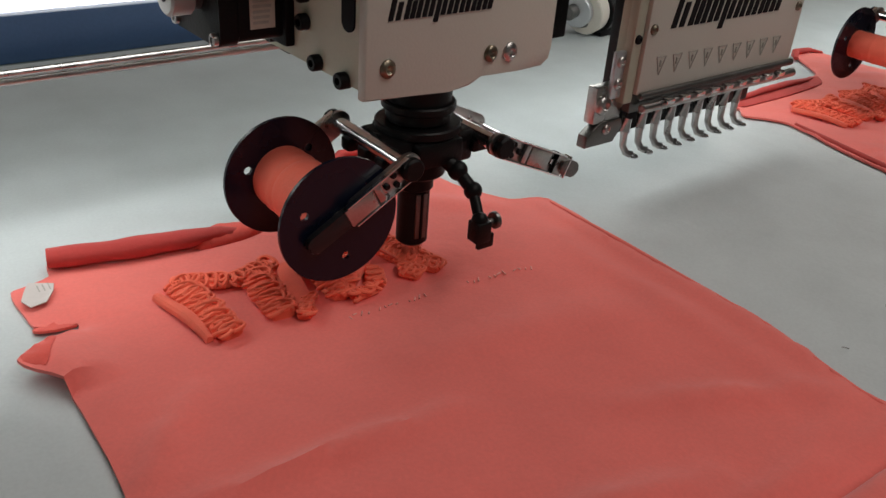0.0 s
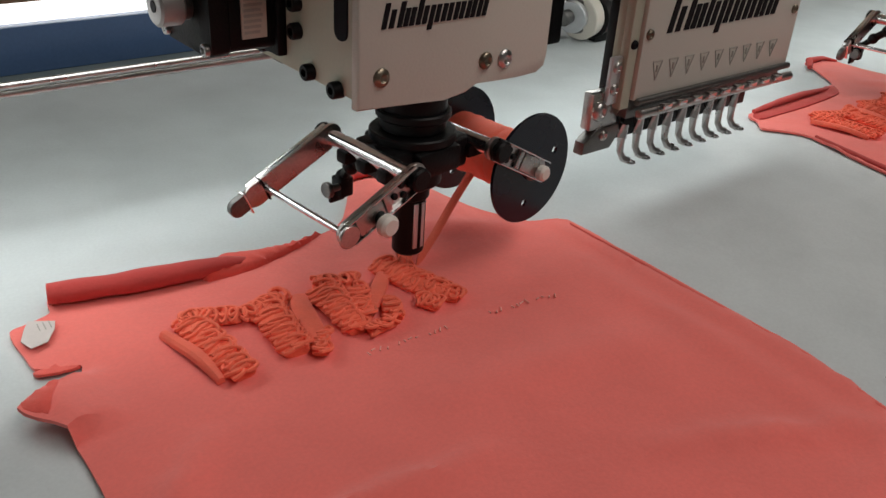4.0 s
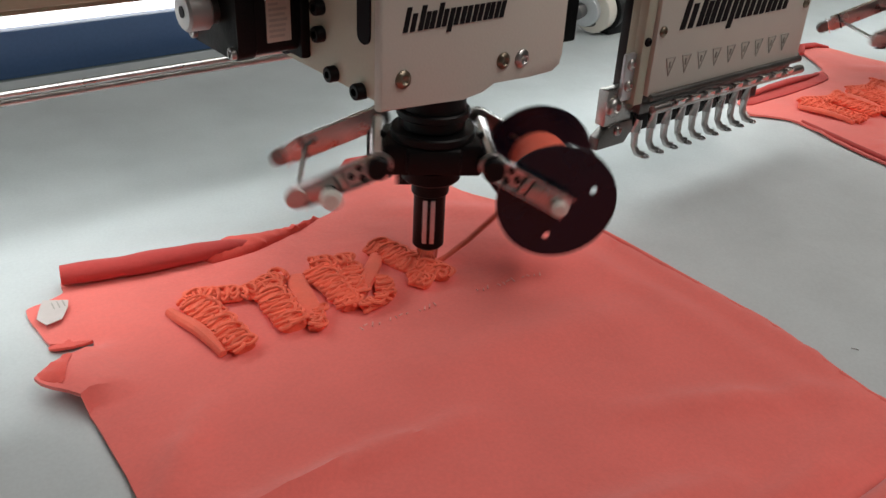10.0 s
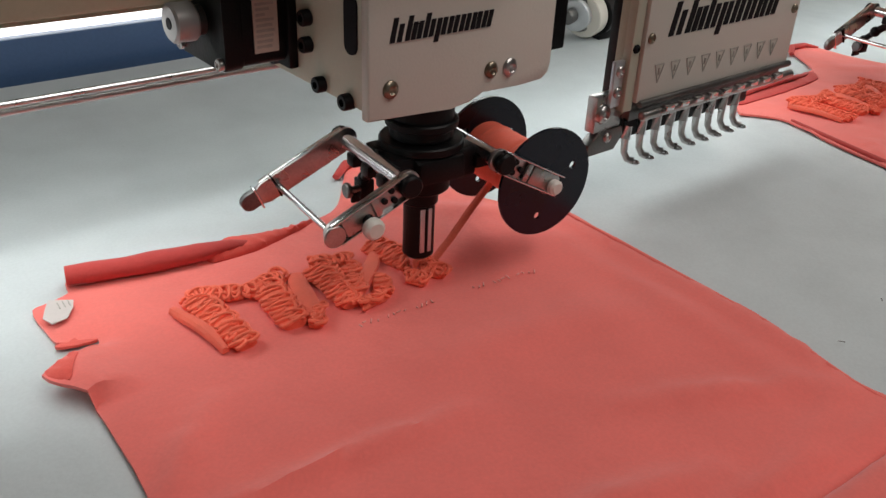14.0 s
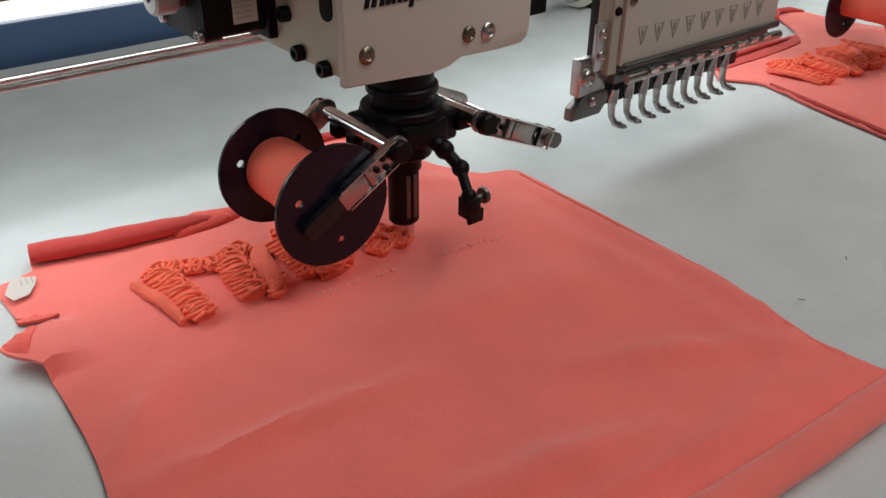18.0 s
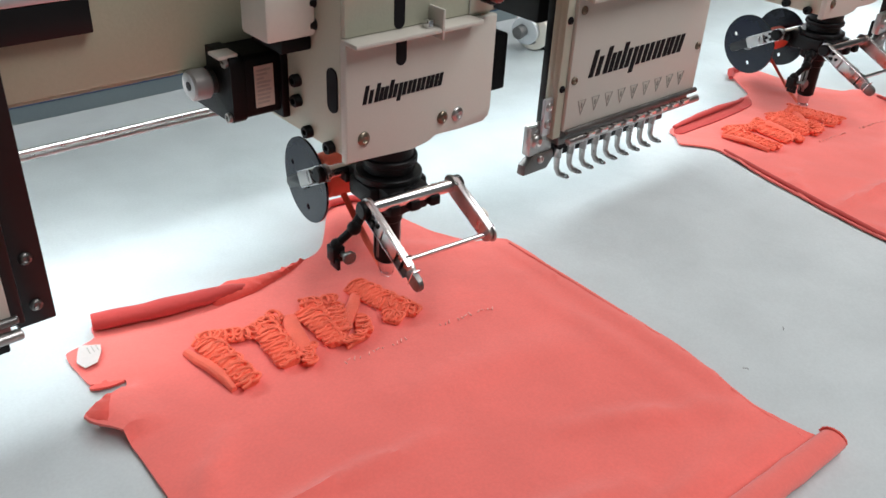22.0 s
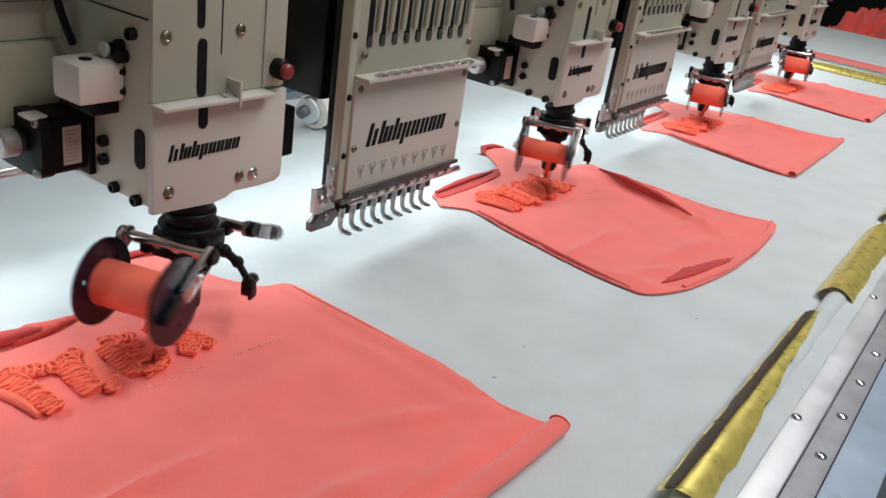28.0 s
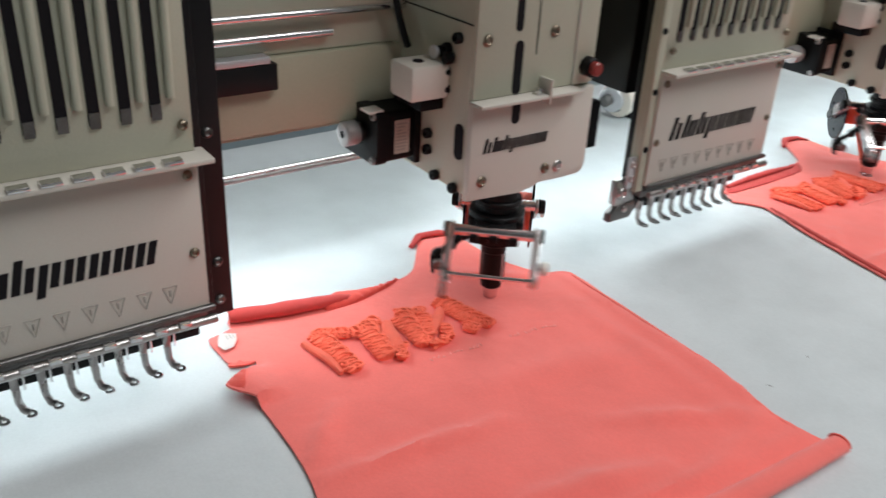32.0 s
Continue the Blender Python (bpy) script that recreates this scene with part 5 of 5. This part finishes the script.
# ---- far end: stacked goods ----
def pile():
    t = empty("cloth_pile", 3.03, -0.10, -0.14)
    tagged(t, "heap of crumpled coral cloth pieces on a stand", "cloth pile")
    random.seed(8)
    n = 34
    for k in range(11):
        cx, cy, turn = random.uniform(-0.12, 0.12), random.uniform(-0.26, 0.26), random.uniform(-0.7, 0.7)
        c, sn = math.cos(turn), math.sin(turn)
        bm = bmesh.new()
        top, low = [], []
        for i in range(n + 1):
            for j in range(n + 1):
                u, v = 0.34 * (i / n - 0.5), 0.30 * (j / n - 0.5)
                u, v = u + 0.02 * noise.noise((v * 20, k, 1)), v + 0.02 * noise.noise((u * 20, k, 2))
                x, y = cx + u * c - v * sn, cy + u * sn + v * c
                z = 0.10 * max(0, 1 - (x / 0.40) ** 2) * max(0, 1 - (y / 0.52) ** 2) + 0.008 * k * random.Random(k).uniform(0.5, 1.2)
                z += 0.045 * (1 - 2.2 * abs(noise.noise((u * 8, v * 18, k * 3)))) + 0.030 * (1 - 2.6 * abs(noise.noise((u * 16, v * 46, k * 3 + 5)))) - 0.010
                z -= 0.06 * max(0, max(abs(i / n - 0.5), abs(j / n - 0.5)) - 0.38) / 0.12
                z = max(z, 0.022)
                top.append(bm.verts.new((x, y, z)))
                low.append(bm.verts.new((x, y, z - 0.007)))
        for i in range(n):
            for j in range(n):
                q = (i * (n + 1) + j, (i + 1) * (n + 1) + j, (i + 1) * (n + 1) + j + 1, i * (n + 1) + j + 1)
                bm.faces.new([top[e] for e in q])
                bm.faces.new([low[e] for e in q][::-1])
        rim = [i * (n + 1) for i in range(n)] + [n * (n + 1) + j for j in range(n)] + [i * (n + 1) + n for i in range(n, 0, -1)] + list(range(n, 0, -1))
        for e, g in zip(rim, rim[1:] + rim[:1]):
            bm.faces.new((top[e], low[e], low[g], top[g]))
        part("crumpled_piece", bm, M_CLOTH if k % 2 else M_CLOTHLIP, t)
    bm = bmesh.new()
    box(bm, -0.34, 0.34, -0.5, 0.5, -0.62, 0.012, 0.01)
    part("stand", bm, M_BLACKP, t)


pile()


# added block that darkens the background; its doors and handles are made up
def cabinet():
    t = empty("dark_backdrop", 3.75, 0.55, -0.80)
    tagged(t, "dark block added as a backdrop behind the heap of cloth", "cabinet")
    bm = bmesh.new()
    box(bm, 0.0, 0.45, -0.75, 0.75, 0.0, 1.55, 0.008)
    part("body", bm, M_BLACKP, t)
    for y in (-0.735, 0.005):
        bm = bmesh.new()
        box(bm, -0.02, -0.002, y, y + 0.73, 0.06, 1.53, 0.005)
        d = part("door", bm, M_BLACKP, t)
        bm = bmesh.new()
        rod(bm, (-0.045, y + (0.66 if y < -0.1 else 0.07), 0.75), (-0.045, y + (0.66 if y < -0.1 else 0.07), 0.90), 0.006, 10, chamfer=0.001)
        part("handle", bm, M_STEEL, d)


cabinet()


def neighbour_table():
    t = empty("side_table", 2.12, 0.0, -0.012)
    tagged(t, "white-covered table beyond the machine's end", "table")
    bm = bmesh.new()
    box(bm, -0.36, 0.49, -0.45, 0.55, -0.03, 0.0, 0.004)
    part("table_top", bm, M_SHEET, t)
    for x in (-0.30, 0.43):
        for y in (-0.40, 0.48):
            bm = bmesh.new()
            rod(bm, (x, y, -0.788), (x, y, -0.03), 0.02, 12)
            part("leg", bm, M_STEEL, t)
    t = empty("folded_cloth", 1.90, -0.02, -0.012)
    tagged(t, "flat folded pink cloth lying on the side table", "cloth")
    for k, (a, b_, z) in enumerate(((-0.064, 0.030, 0.0), (-0.055, 0.036, 0.003), (-0.060, 0.026, 0.006))):
        bm = bmesh.new()
        box(bm, a, b_, -0.29 + 0.01 * k, 0.26 - 0.02 * k, z, z + 0.003, 0.0014)
        part("fold", bm, M_CLOTH, t)


neighbour_table()


# ---- movement ----
def motions():
    # how far the embroidery frame has shifted: seconds, x, y
    frame_rows = (
        (0.0, 0.0110, 0.0137), (0.5, 0.0097, 0.0147), (1.0, 0.0109, 0.0106), (1.5, 0.0125, 0.0047), (2.0, 0.0150, 0.0002), (2.5, 0.0158, -0.0022),
        (3.0, 0.0133, -0.0038), (3.5, 0.0092, -0.0040), (5.5, 0.0096, 0.0016), (6.0, 0.0070, 0.0033), (6.5, 0.0111, 0.0035), (7.0, 0.0131, 0.0067),
        (7.5, 0.0085, 0.0064), (8.0, 0.0065, 0.0091), (8.5, 0.0091, 0.0101), (9.0, 0.0128, 0.0112), (9.5, 0.0100, 0.0127), (10.0, 0.0059, 0.0126),
        (10.5, 0.0079, 0.0151), (11.0, 0.0125, 0.0156), (11.5, 0.0165, 0.0147), (12.0, 0.0215, 0.0144), (12.5, 0.0249, 0.0164), (13.0, 0.0235, 0.0184),
        (13.5, 0.0189, 0.0180), (14.0, 0.0138, 0.0181), (14.5, 0.0093, 0.0182), (16.5, 0.0106, 0.0211), (17.0, 0.0047, 0.0201), (17.5, 0.0022, 0.0211),
        (18.0, 0.0036, 0.0223), (18.5, 0.0087, 0.0229), (19.0, 0.0080, 0.0265), (19.5, 0.0019, 0.0239), (20.0, 0.0021, 0.0261), (20.5, 0.0029, 0.0260),
        (21.0, 0.0013, 0.0211), (21.5, -0.0023, 0.0042), (22.0, -0.0052, -0.0119), (22.5, -0.0051, -0.0143), (23.0, -0.0064, -0.0147), (23.5, -0.0028, -0.0151),
        (24.0, -0.0011, -0.0141), (24.5, -0.0048, -0.0140), (25.0, -0.0083, -0.0112), (25.5, -0.0056, -0.0115), (26.0, -0.0019, -0.0109), (26.5, -0.0038, -0.0081),
        (28.5, -0.0042, -0.0039), (29.0, -0.0069, -0.0024), (29.5, -0.0110, -0.0022), (30.0, -0.0101, 0.0004), (30.5, -0.0086, -0.0000), (31.0, -0.0073, 0.0001),
        (31.5, -0.0101, 0.0010), (32.0, -0.0149, -0.0003),
    )
    # turn of the cording devices: seconds, degrees
    turn_rows = (
        (0.00, 179), (0.10, 179), (0.20, 113), (0.25, 70.5), (0.30, 35), (0.40, 12), (0.50, 8), (0.60, 71), (0.70, 104), (0.80, 111),
        (0.90, 117), (2.30, 117), (2.40, 181), (2.45, 225), (2.50, 265), (2.60, 323), (2.70, 344), (2.80, 358), (2.90, 365), (3.00, 367),
        (3.50, 367), (5.50, 359), (5.60, 359), (5.70, 348), (5.80, 287), (5.90, 281), (6.00, 269), (6.10, 206), (6.20, 203), (6.30, 186),
        (6.40, 183), (6.50, 181), (6.70, 182), (6.80, 216), (6.90, 258), (7.00, 277), (7.10, 292), (7.20, 335), (7.30, 339), (7.40, 349),
        (7.50, 353), (7.80, 354), (7.90, 290), (8.00, 285), (8.10, 265), (8.20, 206), (8.30, 201), (8.40, 187), (8.50, 181), (8.80, 180),
        (8.90, 217), (9.00, 259), (9.10, 266), (9.20, 289), (9.30, 336), (9.40, 340), (9.50, 353), (9.90, 354), (10.00, 326), (10.10, 289),
        (10.20, 277), (10.30, 232), (10.40, 193), (10.50, 180), (12.30, 179), (12.40, 198), (12.50, 253), (12.60, 257), (12.70, 301), (12.80, 338),
        (12.90, 339), (13.00, 351), (13.10, 353), (13.30, 355), (14.50, 355), (14.85, 317.5), (15.20, 273), (15.70, 203), (16.20, 233), (16.50, 290),
        (16.60, 338), (16.70, 346), (16.80, 352), (16.90, 354), (17.30, 352), (17.40, 327), (17.50, 290), (17.60, 279), (17.70, 211), (17.80, 208),
        (17.90, 185), (18.00, 181), (18.50, 179), (18.60, 246), (18.70, 269), (18.80, 285), (18.90, 319), (19.00, 334), (19.20, 348), (19.40, 353),
        (19.90, 354), (20.00, 294), (20.05, 251), (20.10, 209), (20.20, 202), (20.30, 196), (20.40, 257), (20.45, 297.5), (20.50, 338), (20.60, 336),
        (20.70, 346), (20.80, 353), (20.90, 356), (21.00, 381), (21.10, 441), (21.20, 446), (21.30, 448), (22.00, 445), (22.10, 451), (22.20, 464),
        (22.30, 481), (22.40, 524), (22.50, 511), (22.55, 440), (22.60, 376), (22.70, 361), (22.80, 325), (22.90, 341), (22.95, 400.5), (23.00, 446),
        (23.10, 448), (23.20, 511), (23.30, 511), (23.40, 518), (23.50, 524), (23.60, 557), (23.70, 565), (23.80, 577), (23.85, 626), (23.90, 675),
        (24.00, 692), (24.10, 710), (24.20, 720), (24.30, 722), (24.70, 722), (24.80, 680), (24.90, 645), (25.00, 642), (25.10, 590), (25.20, 563),
        (25.30, 557), (25.40, 546), (25.50, 541), (25.90, 541), (26.00, 587), (26.10, 615), (26.20, 618), (26.30, 645), (26.40, 695), (26.50, 710),
        (26.80, 716), (27.40, 716), (27.55, 673), (27.70, 630), (27.90, 587.5), (28.10, 545), (28.40, 600), (28.50, 620), (28.60, 632), (28.70, 645),
        (28.80, 698), (28.90, 714), (29.00, 716), (29.50, 716), (29.60, 680), (29.70, 644), (29.80, 634), (29.90, 590), (30.00, 563), (30.10, 557),
        (30.20, 546), (30.30, 541), (30.70, 541), (30.80, 563), (30.90, 630), (31.00, 686), (31.10, 705), (31.20, 710), (31.30, 704), (31.50, 712),
        (31.60, 725), (31.70, 735), (31.80, 737), (31.90, 743), (32.00, 768),
    )
    for t in (frame_thing, *shirts):
        base = Vector(t.location)
        walk(t, [(s, Matrix.Translation(base + Vector((dx, dy, 0)))) for s, dx, dy in frame_rows])
    for t in devices:
        base = t.location.copy()
        walk(t, [(s, Matrix.Translation(base) @ pose(0, 0, 0, 0, 0, a)) for s, a in turn_rows])


motions()
